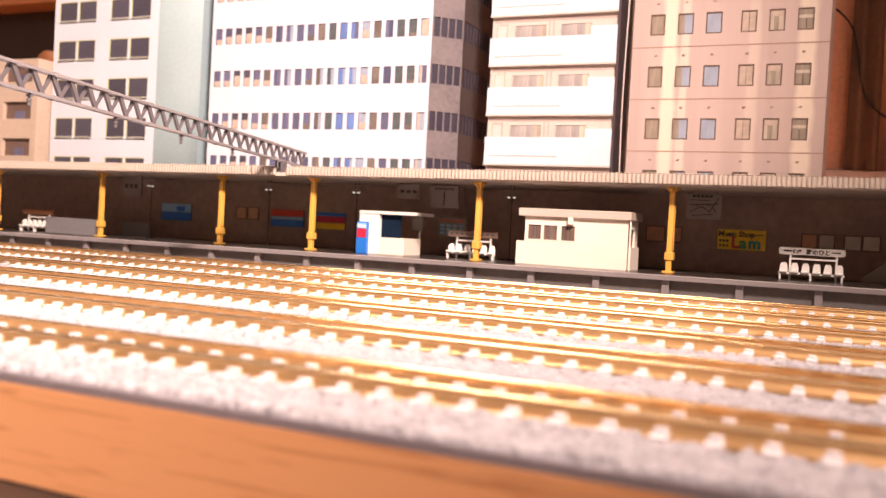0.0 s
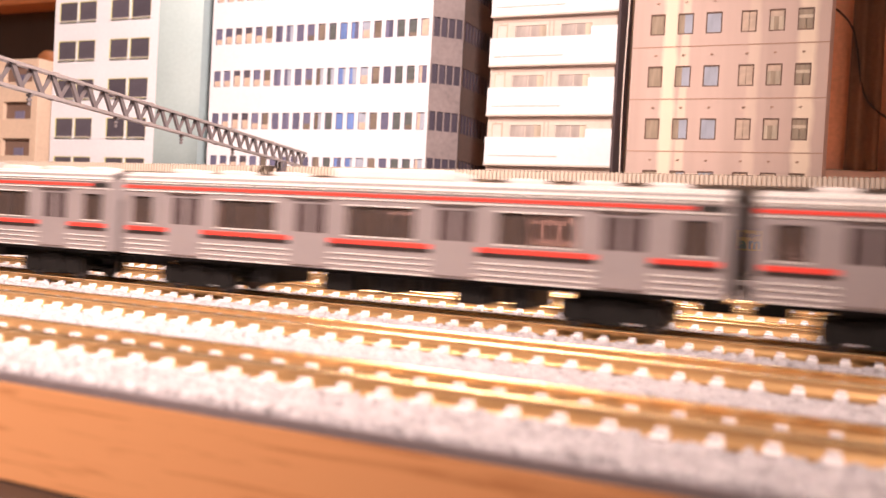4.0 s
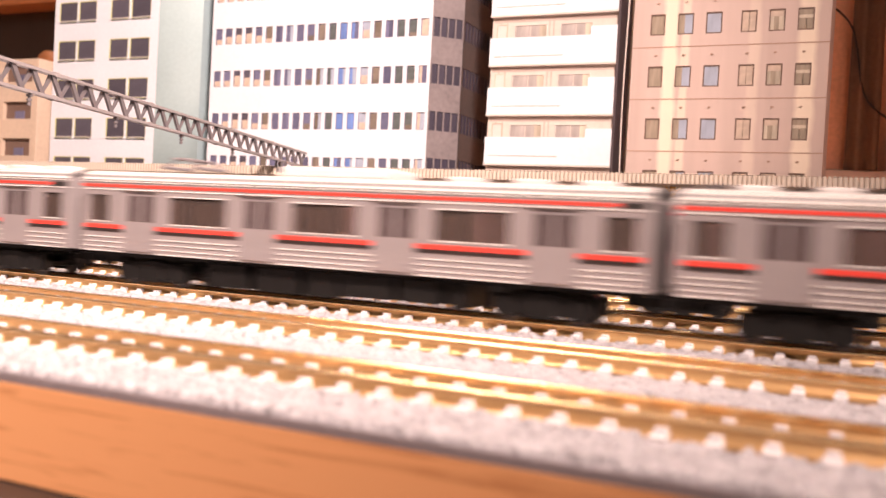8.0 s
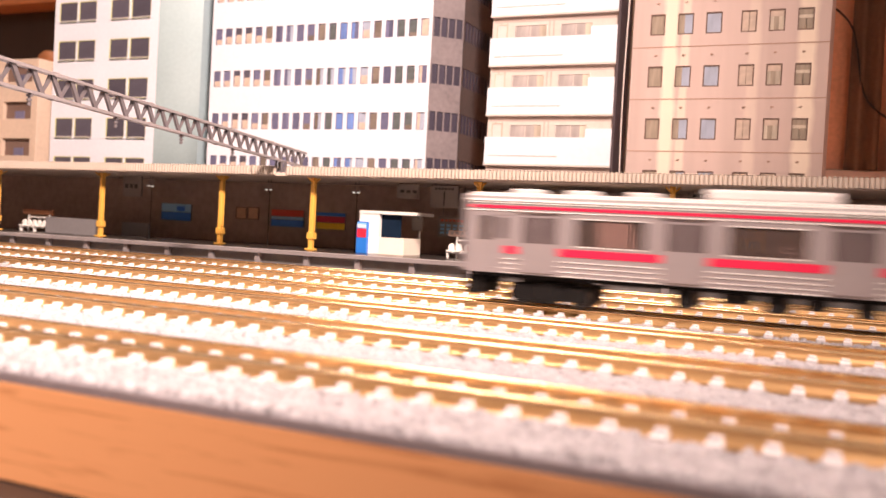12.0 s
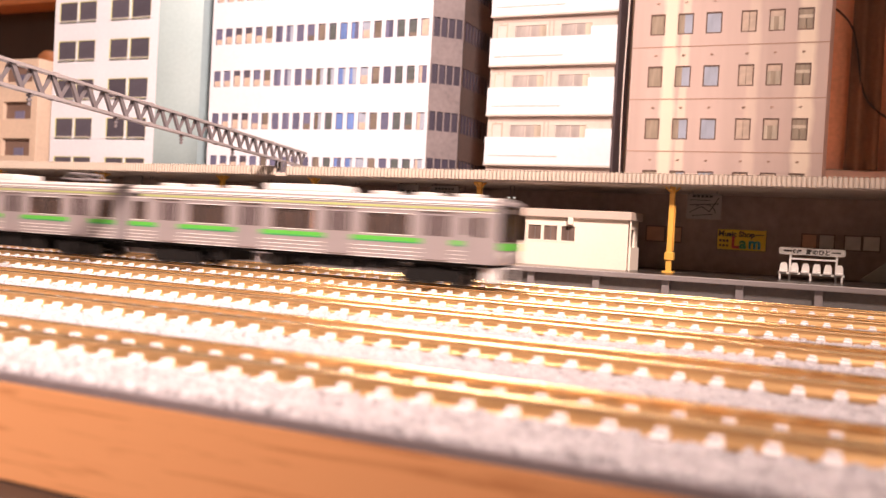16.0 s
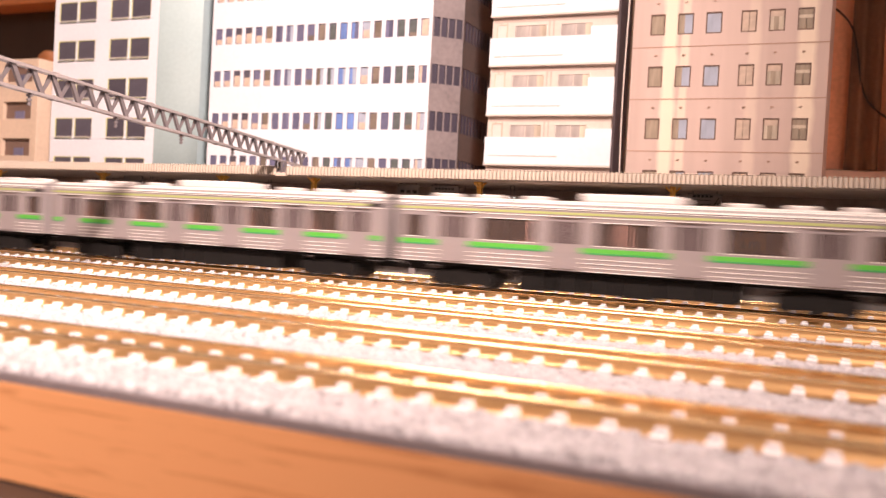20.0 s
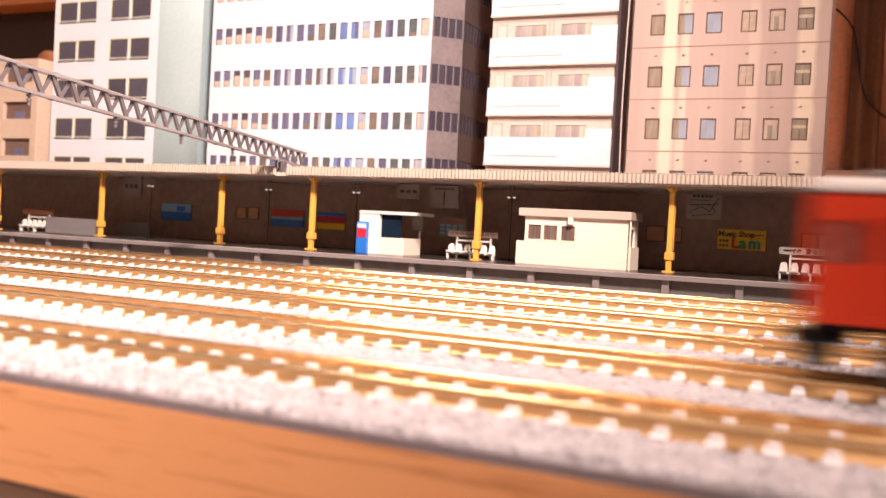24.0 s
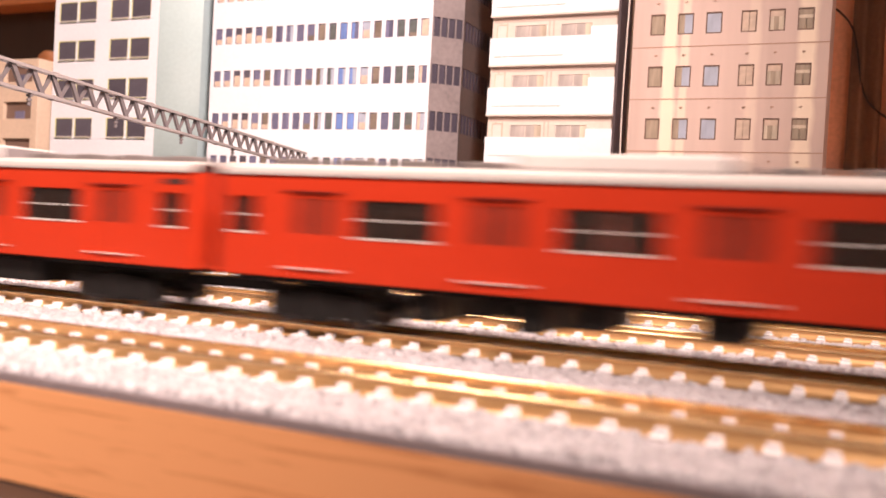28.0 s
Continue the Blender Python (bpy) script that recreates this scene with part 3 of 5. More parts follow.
def build_car(style, cab, motor, label, full=False, DOORS=DOORS, WINDOWS=WINDOWS, wide=7.6, door_w=4.5, FOOT=FOOT, SILL=SILL):
    """A four-door suburban car along x, with its cab (if any) at the -x end."""
    red = style == "red"
    half = HALF - 1.5 if red else HALF
    skin = M["red_body"] if red else M["silver"]
    car = thing("train_car", label, "train car", {"silver": "red-striped train", "pink": "crimson-striped train", "green": "green-striped train", "red": "vermilion train"}[style])
    if red:
        DOORS, wide, FOOT, SILL = (-46.4, -16.1, 16.1, 46.4), 6.8, 8.95, 15.75
    small = 2.4 if red else 2.9
    lo = 1 if cab else 0
    end = 59.6 if red else 60.3
    ends = [] if len(DOORS) > 4 else [end] + ([] if cab else [-end])
    # body shell: sides with real openings, ends, floor
    bm = B()
    for sy in (-1, 1):
        y0, y1 = (SIDE - 0.6, SIDE) if sy > 0 else (-SIDE, -SIDE + 0.6)
        cols = [(c - door_w, c + door_w, [(FOOT + 0.5, 22.3)]) for c in DOORS]
        cols += [(c - wide, c + wide, [(SILL, HEAD)]) for c in WINDOWS]
        cols += [(c - small, c + small, [(SILL, HEAD)]) for c in ends]
        if cab:
            cols += [(-62.5, -59.6, [(SILL + 0.4, HEAD)]), (-58.8, -55.6, [(FOOT + 1.2, HEAD + 0.3)])]
        wall_open(bm, -half, half, FOOT, EAVE, y0, y1, cols)
    box(bm, half - 0.7, half, -SIDE + 0.6, SIDE - 0.6, FOOT, EAVE + 1.2)
    if not cab:
        box(bm, -half, -half + 0.7, -SIDE + 0.6, SIDE - 0.6, FOOT, EAVE + 1.2)
    box(bm, -half + 0.8, half - 0.8, -SIDE + 0.65, SIDE - 0.65, FOOT, FOOT + 0.6)
    part("body", bm, skin, car)
    # roof
    bm = B()
    sweep(bm, roof_outline(), -half, half)
    part("roof", bm, M["red_roof"] if red else M["silver_roof"], car, "grey curved roof", smooth=False)
    for sy in (-1, 1):
        for ry, rz in (((8.55, 26.05), (7.0, 26.6)) if not red else ()):
            bm = B()
            box(bm, -half + 0.3, half - 0.3, sy * ry - 0.22, sy * ry + 0.22, rz - 0.15, rz + 0.28)
            part("roof_rib", bm, M["bead"], car, "rib along the roof shoulder, painted as its highlight")
        bm = B()
        box(bm, -half, half, sy * (SIDE + 0.12) - 0.14, sy * (SIDE + 0.12) + 0.14, EAVE - 0.15, EAVE + 0.3)
        part("gutter", bm, M["bead"] if not red else M["red_roof"], car, "rain gutter")
    # doors
    for sy in (-1, 1):
        for c in DOORS:
            bm = B()
            y0, y1 = (SIDE - 0.55, SIDE - 0.2) if sy > 0 else (-SIDE + 0.2, -SIDE + 0.55)
            wall_open(bm, c - door_w + 0.02, c + door_w - 0.02, FOOT + 0.52, 22.28, y0, y1,
                      [(c - door_w + 0.9, c - 0.45, [(SILL + 0.1, HEAD)]), (c + 0.45, c + door_w - 0.9, [(SILL + 0.1, HEAD)])])
            d = part("door", bm, skin, car, "double sliding door")
            bm = B()
            for sx in (-1, 1):
                xa, xb = sorted((c + sx * 0.47, c + sx * (door_w - 0.92)))
                box(bm, xa, xb, sy * (SIDE - 0.42) - 0.06, sy * (SIDE - 0.42) + 0.06, SILL + 0.12, HEAD - 0.02)
            part("door_pane", bm, M["red_door_pane" if red else "door_pane"], d)
            bm = B()
            box(bm, c - door_w - 0.7, c + door_w + 0.7, sy * SIDE - 0.2, sy * SIDE + 0.2, 22.34, 22.5)
            part("door_gutter", bm, M["door_line"] if not red else M["red_bellows"], car, "thin dark gutter over the door")
            if not red:
                bm = B()
                box(bm, c - door_w - 0.3, c + door_w + 0.3, sy * SIDE - 0.12, sy * SIDE + 0.12, FOOT + 0.3, FOOT + 0.48)
                part("door_sill", bm, M["door_line"], car, "thin brown door sill")
            if red:
                bm = B()
                box(bm, c - 5.6, c + 5.6, sy * SIDE - 0.14, sy * SIDE + 0.14, FOOT + 1.45, FOOT + 1.56)
                part("door_step", bm, M["bead"], car, "pale line painted as the door step's highlight")
        if cab:
            y0, y1 = (SIDE - 0.5, SIDE - 0.15) if sy > 0 else (-SIDE + 0.15, -SIDE + 0.5)
            bm = B()
            wall_open(bm, -58.78, -55.62, FOOT + 1.22, HEAD + 0.28, y0, y1, [(-58.2, -56.2, [(16.4, HEAD - 0.3)])])
            cd = part("cab_door", bm, skin, car, "narrow crew door")
            bm = B()
            box(bm, -58.2, -56.2, sy * (SIDE - 0.4) - 0.06, sy * (SIDE - 0.4) + 0.06, 16.4, HEAD - 0.3)
            part("door_pane", bm, M["red_door_pane" if red else "door_pane"], cd)
            bm = B()
            box(bm, -62.48, -59.62, sy * (SIDE - 0.3) - 0.06, sy * (SIDE - 0.3) + 0.06, SILL + 0.42, HEAD - 0.02)
            part("window_pane", bm, M["pane"], car)
        for c, w in [(c, wide) for c in WINDOWS] + [(c, small) for c in ends]:
            bm = B()
            box(bm, c - w + 0.02, c + w - 0.02, sy * (SIDE - 0.3) - 0.06, sy * (SIDE - 0.3) + 0.06, SILL + 0.02, HEAD - 0.02)
            pn = part("window_pane", bm, M["red_pane" if red else "pane"], car)
            bm = B()
            y = sy * (SIDE + 0.02)
            box(bm, c - w - 0.2, c + w + 0.2, y - 0.12, y + 0.12, SILL - 0.2, SILL)
            if red:
                box(bm, c - w, c + w, sy * (SIDE - 0.25) - 0.1, sy * (SIDE - 0.25) + 0.1, 18.4, 18.52)
            elif w > 4:
                box(bm, c - w - 0.2, c + w + 0.2, y - 0.08, y + 0.08, HEAD, HEAD + 0.18)
            part("window_frame", bm, M["bead"], pn, "bright window rail")
        # stripes and beads of the stainless cars
        if not red:
            gaps = [-half + (9.5 if cab else 1.2)] + [q for c in DOORS for q in (c - door_w - 0.3, c + door_w + 0.3)] + [half - 1.2]
            for a, b in zip(gaps[0::2], gaps[1::2]):
                if b - a < 1:
                    continue
                y = sy * (SIDE + 0.03)
                bm = B()
                box(bm, a, b, y - 0.06, y + 0.06, *{"silver": (13.85, 14.75), "pink": (13.05, 14.75), "green": (13.65, 14.75)}[style])
                part("stripe", bm, M[{"silver": "stripe_red", "pink": "stripe_pink", "green": "stripe_green"}[style]], car, {"silver": "red waist stripe", "pink": "crimson waist stripe", "green": "green waist stripe"}[style])
                if style != "pink":
                    bm = B()
                    box(bm, a, b, y - 0.06, y + 0.06, 13.05 if style == "silver" else 13.2, 13.82 if style == "silver" else 13.62)
                    part("stripe", bm, M["stripe_black" if style == "silver" else "sign_green"], car, "dark lower stripe")
            y = sy * (SIDE + 0.03)
            bm = B()
            box(bm, -half + (1.0 if cab else 0.3), half - 6, y - 0.06, y + 0.06, 23.2, 23.85)
            part("upper_stripe", bm, M[{"silver": "stripe_red", "pink": "stripe_pink", "green": "stripe_lime"}[style]], car, {"silver": "red upper stripe", "pink": "crimson upper stripe", "green": "lime upper stripe"}[style])
            for z in (8.62, 9.6, 10.7, 11.8, 22.6, 24.4):
                bm = B()
                for a, b in zip(gaps[0::2], gaps[1::2]) if z < 20 else ((-half, half),):
                    if b - a > 1:
                        box(bm, a, b, sy * SIDE - 0.16, sy * SIDE + 0.16, z, z + 0.18)
                part("bead", bm, M["bead"], car, "pressed bead painted as its highlight")
        else:
            y = sy * (SIDE + 0.02)
            bm = B()
            box(bm, half - 6.2, half - 1.6, y - 0.06, y + 0.06, 22.8, 23.7)
            part("side_sign", bm, M["ink"], car, "dark destination plate")
        if not red:
            y = sy * (SIDE + 0.05)
            bm = B()
            box(bm, half - 5.6, half - 1.0, y - 0.06, y + 0.06, 23.0, 24.0)
            part("side_sign", bm, M["ink"], car, "dark destination plate")
    # interior
    for sy in (-1, 1):
        bm = B()
        for c in WINDOWS:
            box(bm, c - wide - 1.2, c + wide + 1.2, sy * 6.2 - 1.8, sy * 6.2 + 1.8, FOOT + 0.6, 12.2)
            box(bm, c - wide - 1.2, c + wide + 1.2, sy * 7.8 - 0.4, sy * 7.8 + 0.4, 12.2, 15.2)
        part("seat_row", bm, M["seat"], car, "brown bench seats")
    for c in DOORS:
        for sx in (-1, 1):
            px = c + sx * (door_w + 1.0)
            if abs(px) < half - 1:
                bm = B()
                for sy in (-1, 1):
                    box(bm, px - 0.3, px + 0.3, sy * 5.6 - 2.6, sy * 5.6 + 2.6, FOOT + 0.6, 20.4)
                part("partition", bm, M["partition"], car, "light brown seat-end partition")
    # roof gear
    bm = B()
    if red:
        box(bm, -15, 15, -6.5, 6.5, 26.6, 29.2, 0.6)
    else:
        box(bm, -13.0, 13.0, -6.2, 6.2, 26.7, 29.1, 0.6)
    ac = part("air_conditioner", bm, M["ac"], car, "pale boxy roof air conditioner")
    bm = B()
    for i in range(6):
        box(bm, -10 + i * 3.6, -8 + i * 3.6, -4.5, 4.5, 29.0, 29.3)
    part("grille", bm, M["silver_dark"], ac, "dark grille slats")
    if red:
        for sx in (-1, 1):
            bm = B()
            box(bm, *sorted((sx * 14.6, sx * 15.4)), -6.1, 6.1, 26.7, 28.9, 0.2)
            part("end_grille", bm, M["silver_dark"], ac, "dark grille in the end of the unit")
    for x in [v for v in ((-54, -41, -27, 27, 41, 54) if not red else (-55, -44, -33, -22, 22, 33, 44, 55)) if not (motor and v < -25)]:
        bm = B()
        box(bm, x - 3.4, x + 3.4, -2.6, 2.6, 26.7, 28.1, 0.4)
        part("ventilator", bm, M["ac"] if not red else M["vent_dark"], car, "small roof ventilator")
    if motor:
        bm = B()
        for sx in (-1, 1):
            for sy in (-1, 1):
                rod(bm, (-41 + sx * 5, sy * 4.5, 28.3), (-41 + sx * 1.5, sy * 4, 30.0), 0.25, 6)
            rod(bm, (-41 + sx * 5, -5, 28.3), (-41 + sx * 5, 5, 28.3), 0.4, 6)
            rod(bm, (-41 + sx * 1.2, -6, 30.2), (-41 + sx * 1.2, 6, 30.2), 0.3, 6)
        part("pantograph", bm, M["silver_dark"], car, "folded dark grey pantograph")
    # underfloor
    bm = B()
    box(bm, -half + 1, half - 1, -7.2, 7.2, FOOT - 0.9, FOOT - 0.02)
    part("underframe", bm, M["under"], car, "black underframe")
    rnd = random.Random({"silver": 3, "pink": 5, "green": 7, "red": 9}[style] + (10 if cab else 0) + (20 if motor else 0) + (40 if full else 0))
    x = -30.0
    full = full or style == "green" and not cab
    while x < 28:
        w = rnd.uniform(7, 15) if full else rnd.uniform(3.5, 7.5)
        if full or rnd.random() > 0.2:
            bm = B()
            box(bm, x, min(x + w, 31), -7.6, 7.6, (rnd.uniform(3.5, 4.4) if red else rnd.uniform(2.5, 3.3)) if full else rnd.uniform(3.8, 5.6), FOOT - 0.9, 0.25)
            part("underfloor_box", bm, M["under"], car, "black equipment box")
        x += w + (rnd.uniform(0.5, 2.2) if full else rnd.uniform(1.8, 5.5))
    for bx in (-46.0, 46.0):
        bogie(car, bx)
    # coupler and gangway
    for sx in ((1,) if cab else (-1, 1)):
        bm = B()
        box(bm, *sorted((sx * half, sx * (half + (1.75 if red else 0.7)))), -4.2, 4.2, FOOT + 0.4, 25.8 if red else 24.3)
        part("gangway", bm, M["bellows"] if not red else M["red_bellows"], car, "gangway bellows between cars")
    for sx in (-1, 1):
        bm = B()
        box(bm, *sorted((sx * (half - 6), sx * (HALF + 0.9))), -1.2, 1.2, 5.8, 7.4)
        part("coupler", bm, M["under"], car)
    if cab:
        if red:
            bm = B()
            wall_open(bm, -SIDE + 0.6, SIDE - 0.6, FOOT, EAVE + 1.2, half - 0.7, half, [(-7.6, -2.9, [(16.2, 22)]), (-2.4, 2.4, [(16.2, 22)]), (2.9, 7.6, [(16.2, 22)])])
            bmesh.ops.transform(bm, matrix=Matrix.Rotation(radians(90), 4, "Z"), verts=bm.verts[:])
            part("cab_front", bm, M["red_body"], car, "flat vermilion cab front")
            bm = B()
            box(bm, -half + 0.2, -half + 0.35, -7.6, 7.6, 16.2, 22)
            part("windscreen", bm, M["door_pane"], car)
            lights = ((-half - 0.05, 0, 24.0, 1.5),)
        else:
            bm = B()
            box(bm, -half - 0.9, -half + 0.6, -SIDE + 0.2, SIDE - 0.2, FOOT, EAVE + 1.3, 0.7)
            part("cab_front", bm, M["silver"], car, "stainless cab front")
            bm = B()
            rim = []
            for cy, cz, a0 in ((6.0, 23.0, 0), (-6.0, 23.0, 90), (-6.4, 17.0, 180), (6.4, 17.0, 270)):
                for k in range(5):
                    q = radians(a0 + k * 22.5)
                    rim.append((cy + 2.0 * math.cos(q), cz + 2.0 * math.sin(q)))
            face = [bm.verts.new(((-half - 1.05) * MM, y * MM, z * MM)) for y, z in rim]
            back = [bm.verts.new(((-half - 0.88) * MM, y * MM, z * MM)) for y, z in rim]
            bm.faces.new(face)
            for i in range(len(rim)):
                j = (i + 1) % len(rim)
                bm.faces.new((face[i], face[j], back[j], back[i]))
            ws = part("windscreen", bm, M["black_mask"], car, "gloss black windscreen panel")
            bm = B()
            box(bm, -half - 1.12, -half - 1.05, -3.4, 3.4, 22.9, 24.1)
            part("destination_blind", bm, M["vent_dark"], ws, "dark destination blind")
            bm = B()
            box(bm, -half - 1.2, -half - 1.05, 0.5, 0.8, 15.6, 20.5)
            part("wiper", bm, M["steel"], ws, "thin wiper arm")
            bm = B()
            box(bm, -half - 1.04, -half - 0.88, -8.4, 8.4, 12.6, 14.6)
            part("front_stripe", bm, M[{"silver": "stripe_red", "pink": "stripe_pink", "green": "stripe_green"}[style]], car, "coloured band across the cab front")
            lights = ((-half - 1.0, -6.4, 11.2, 1.0), (-half - 1.0, 6.4, 11.2, 1.0))
        for lx, ly, lz, r in lights:
            bm = B()
            rod(bm, (lx - 0.15, ly, lz), (lx + 0.3, ly, lz), r, 16)
            part("headlight", bm, M["headlight"], car, "round pale headlight")
        bm = B()
        box(bm, -half - 0.6, -half + 3.5, -7.5, 7.5, 3.4, FOOT - 0.9, 0.5)
        part("skirt", bm, M["under"] if style != "green" else M["ac"], car, "snow plough skirt under the cab")
        if style == "green":
            # no hole is cut: a black plate gives the opening's shade
            bm = B()
            box(bm, -half - 0.72, -half - 0.58, -4.6, 4.6, 4.3, FOOT - 1.2, 0.05)
            part("coupler_opening", bm, M["under"], car, "black plate standing in for the shaded coupler opening")
    return car


STYLE_WORDS = {
    "silver": "silver train car with thin red stripes",
    "pink": "silver train car with broad crimson stripes",
    "green": "silver train car with green and lime stripes",
    "red": "vermilion train car with a grey roof",
}


def build_train(style):
    """Eight cars, in order from -x to +x; the last one is turned round when it is keyed."""
    words = STYLE_WORDS[style]
    kinds = {
        "cab": build_car(style, True, False, words.replace("car", "cab car")),
        "plain": build_car(style, False, False, words),
        "full": build_car(style, False, False, words + " and full underfloor boxes", True),
        "motor": build_car(style, False, True, words + " and a pantograph", True),
    }
    order = {
        "silver": ("cab", "plain", "full", "plain", "motor", "motor", "full", "cab"),
        "pink": ("cab", "plain", "motor", "full", "plain", "motor", "plain", "cab"),
        "green": ("cab", "wide", "plain", "motor", "full", "plain", "motor", "cab"),
        "red": ("cab", "motor", "full", "motor", "full", "plain", "motor", "cab"),
    }[style]
    if style == "green":
        six = (-56.6, -34.1, -11.2, 11.2, 34.1, 56.6)
        kinds["wide"] = build_car(style, False, False, "silver train car with green stripes and six doors a side", False, six, (-45.3, -22.6, 0.0, 22.6, 45.3), 5.4, 4.2)
    used, cars = set(), []
    for k in order:
        cars.append(copy_thing(kinds[k], pose(0, 0, 0)) if k in used else kinds[k])
        used.add(k)
    return cars


TRAINS = {s: build_train(s) for s in ("silver", "pink", "green", "red")}


# ---- platform ----
platform = thing("platform", "grey station platform with a paler edge and side ribs", "platform", kind="structure")
P0, P1 = -560.0, 120.0
bm = B()
platform.matrix_basis = SLOPE
box(bm, P0, P1, PLAT_Y + 5, WALL_Y + 4, -4.0, PLAT_Z - 0.02)
part("deck", bm, M["platform"], platform, "dark asphalt platform deck")
bm = B()
box(bm, P0, P1, PLAT_Y, PLAT_Y + 7, PLAT_Z - 1.4, PLAT_Z + 0.15, 0.2)
part("edge_slab", bm, M["lip"], platform, "pale grey platform edge")
bm = B()
box(bm, P0, P1, PLAT_Y + 3.2, PLAT_Y + 4.99, -4.0, PLAT_Z - 1.45)
part("side_wall", bm, M["plat_wall"], platform, "grey platform side wall")
bm = B()
box(bm, -1.15, 1.15, -0.9, 1.6, -4.0, PLAT_Z - 1.42)
RIB = mesh_of("side_rib", bm, M["lip"])
for i in range(24):
    piece("side_rib", RIB, platform, -10.2 - i * 22.95, PLAT_Y + 2.4, 0)
bm = B()
box(bm, P0, P1, WALL_Y, WALL_Y + 4, PLAT_Z, 36.08)
solid("wall_station", bm, M["back_wall"], "dark brown station wall behind the platform").matrix_basis = SLOPE

# platform roof in two lengths with a notch for the gantry post
for x0, x1 in ((P0, -238.0), (-237.6, -224.9), (-219.9, P1)):
    rf = thing("platform_roof", "cream corrugated platform roof seen from below its eave", "roof", "platform roof lengths")
    rf.matrix_basis = SLOPE
    lift = 0.5
    bm = B()
    box(bm, x0, -219.92 if x0 == -237.6 else x1, ROOF_Y, WALL_Y + 3.9, 36.6 - lift, 37.6)
    part("underside", bm, M["roof_under"], rf, "roof underside, paler to stand for bounced light")
    bm = B()
    prof = []
    n = int((x1 - x0) / 1.55)
    for i in range(n + 1):
        for dx, dz in ((0.0, 0.0), (0.5, 0.0), (0.62, 0.75), (1.28, 0.75), (1.4, 0.0)):
            prof.append((x0 + min(i * 1.55 + dx, x1 - x0), 39.3 + dz))
    for y0, y1 in ((ROOF_Y - 0.6, WALL_Y + 3.9),):
        top_f = [bm.verts.new((x * MM, y0 * MM, z * MM)) for x, z in prof]
        low_f = [bm.verts.new((x * MM, y0 * MM, (37.0 - lift) * MM)) for x, z in prof]
        top_b = [bm.verts.new((x * MM, y1 * MM, z * MM)) for x, z in prof]
        low_b = [bm.verts.new((x * MM, y1 * MM, 37.7 * MM)) for x, z in prof]
        for i in range(len(prof) - 1):
            if prof[i + 1][0] - prof[i][0] < 1e-6:
                continue
            bm.faces.new((low_f[i], low_f[i + 1], top_f[i + 1], top_f[i]))
            bm.faces.new((top_f[i], top_f[i + 1], top_b[i + 1], top_b[i]))
            bm.faces.new((low_b[i], top_b[i], top_b[i + 1], low_b[i + 1]))
    part("sheeting", bm, M["roof"], rf, "cream corrugated sheeting")
    bm = B()
    n = int((x1 - x0) / 1.55)
    for i in range(n):
        xa = x0 + i * 1.55 + 0.5
        if xa + 0.8 < x1:
            rod(bm, (xa + 0.45, ROOF_Y - 0.75, 36.6), (xa + 0.45, ROOF_Y - 0.75, 39.85), 0.66, 8)
            rod(bm, (xa + 0.45, ROOF_Y - 0.75, 39.85), (xa + 0.45, ROOF_Y - 0.6, 40.15), 0.66, 8, 0.35)
    if len(bm.verts):
        tagged(part("eave_rib", bm, M["roof"], rf, "row of small eave ribs"), kind="stuff")
    else:
        bm.free()


def build_post(x):
    ob = thing("platform_post", "yellow platform roof post with forked brackets", "post", "platform posts", x, 326, PLAT_Z + rise(x))
    top = 36.6 - 0.5 - PLAT_Z
    bm = B()
    box(bm, -0.95, 0.95, -0.95, 0.95, 0.6, top, 0.2)
    part("shaft", bm, M["yellow"], ob)
    bm = B()
    box(bm, -1.9, 1.9, -1.9, 1.9, 0.0, 0.7, 0.15)
    part("base_plate", bm, M["yellow"], ob)
    bm = B()
    box(bm, -1.5, 1.7, -1.5, 1.4, 4.6, 7.4, 0.2)
    part("collar", bm, M["yellow"], ob)
    for sx in (-1, 1):
        bm = B()
        beam(bm, (0, 0, top - 2.7), (sx * 2.6, 0, top - 0.3), 0.55, 0.55)
        part("bracket", bm, M["yellow"], ob)
        bm = B()
        beam(bm, (0, 0, top - 2.7), (0, sx * 4.6, top - 0.3), 0.55, 0.55)
        part("bracket", bm, M["yellow"], ob)
    bm = B()
    box(bm, 1.1, 1.35, -0.5, 0.5, 8, 24)
    part("cable_duct", bm, M["yellow"], ob)
    return ob


post = build_post(-331.0)
for x in (-259.7, -211.5, -135.3, -61.1, -402.0, 12.0):
    copy_thing(post, pose(x * MM, 0.326, (PLAT_Z + rise(x)) * MM))


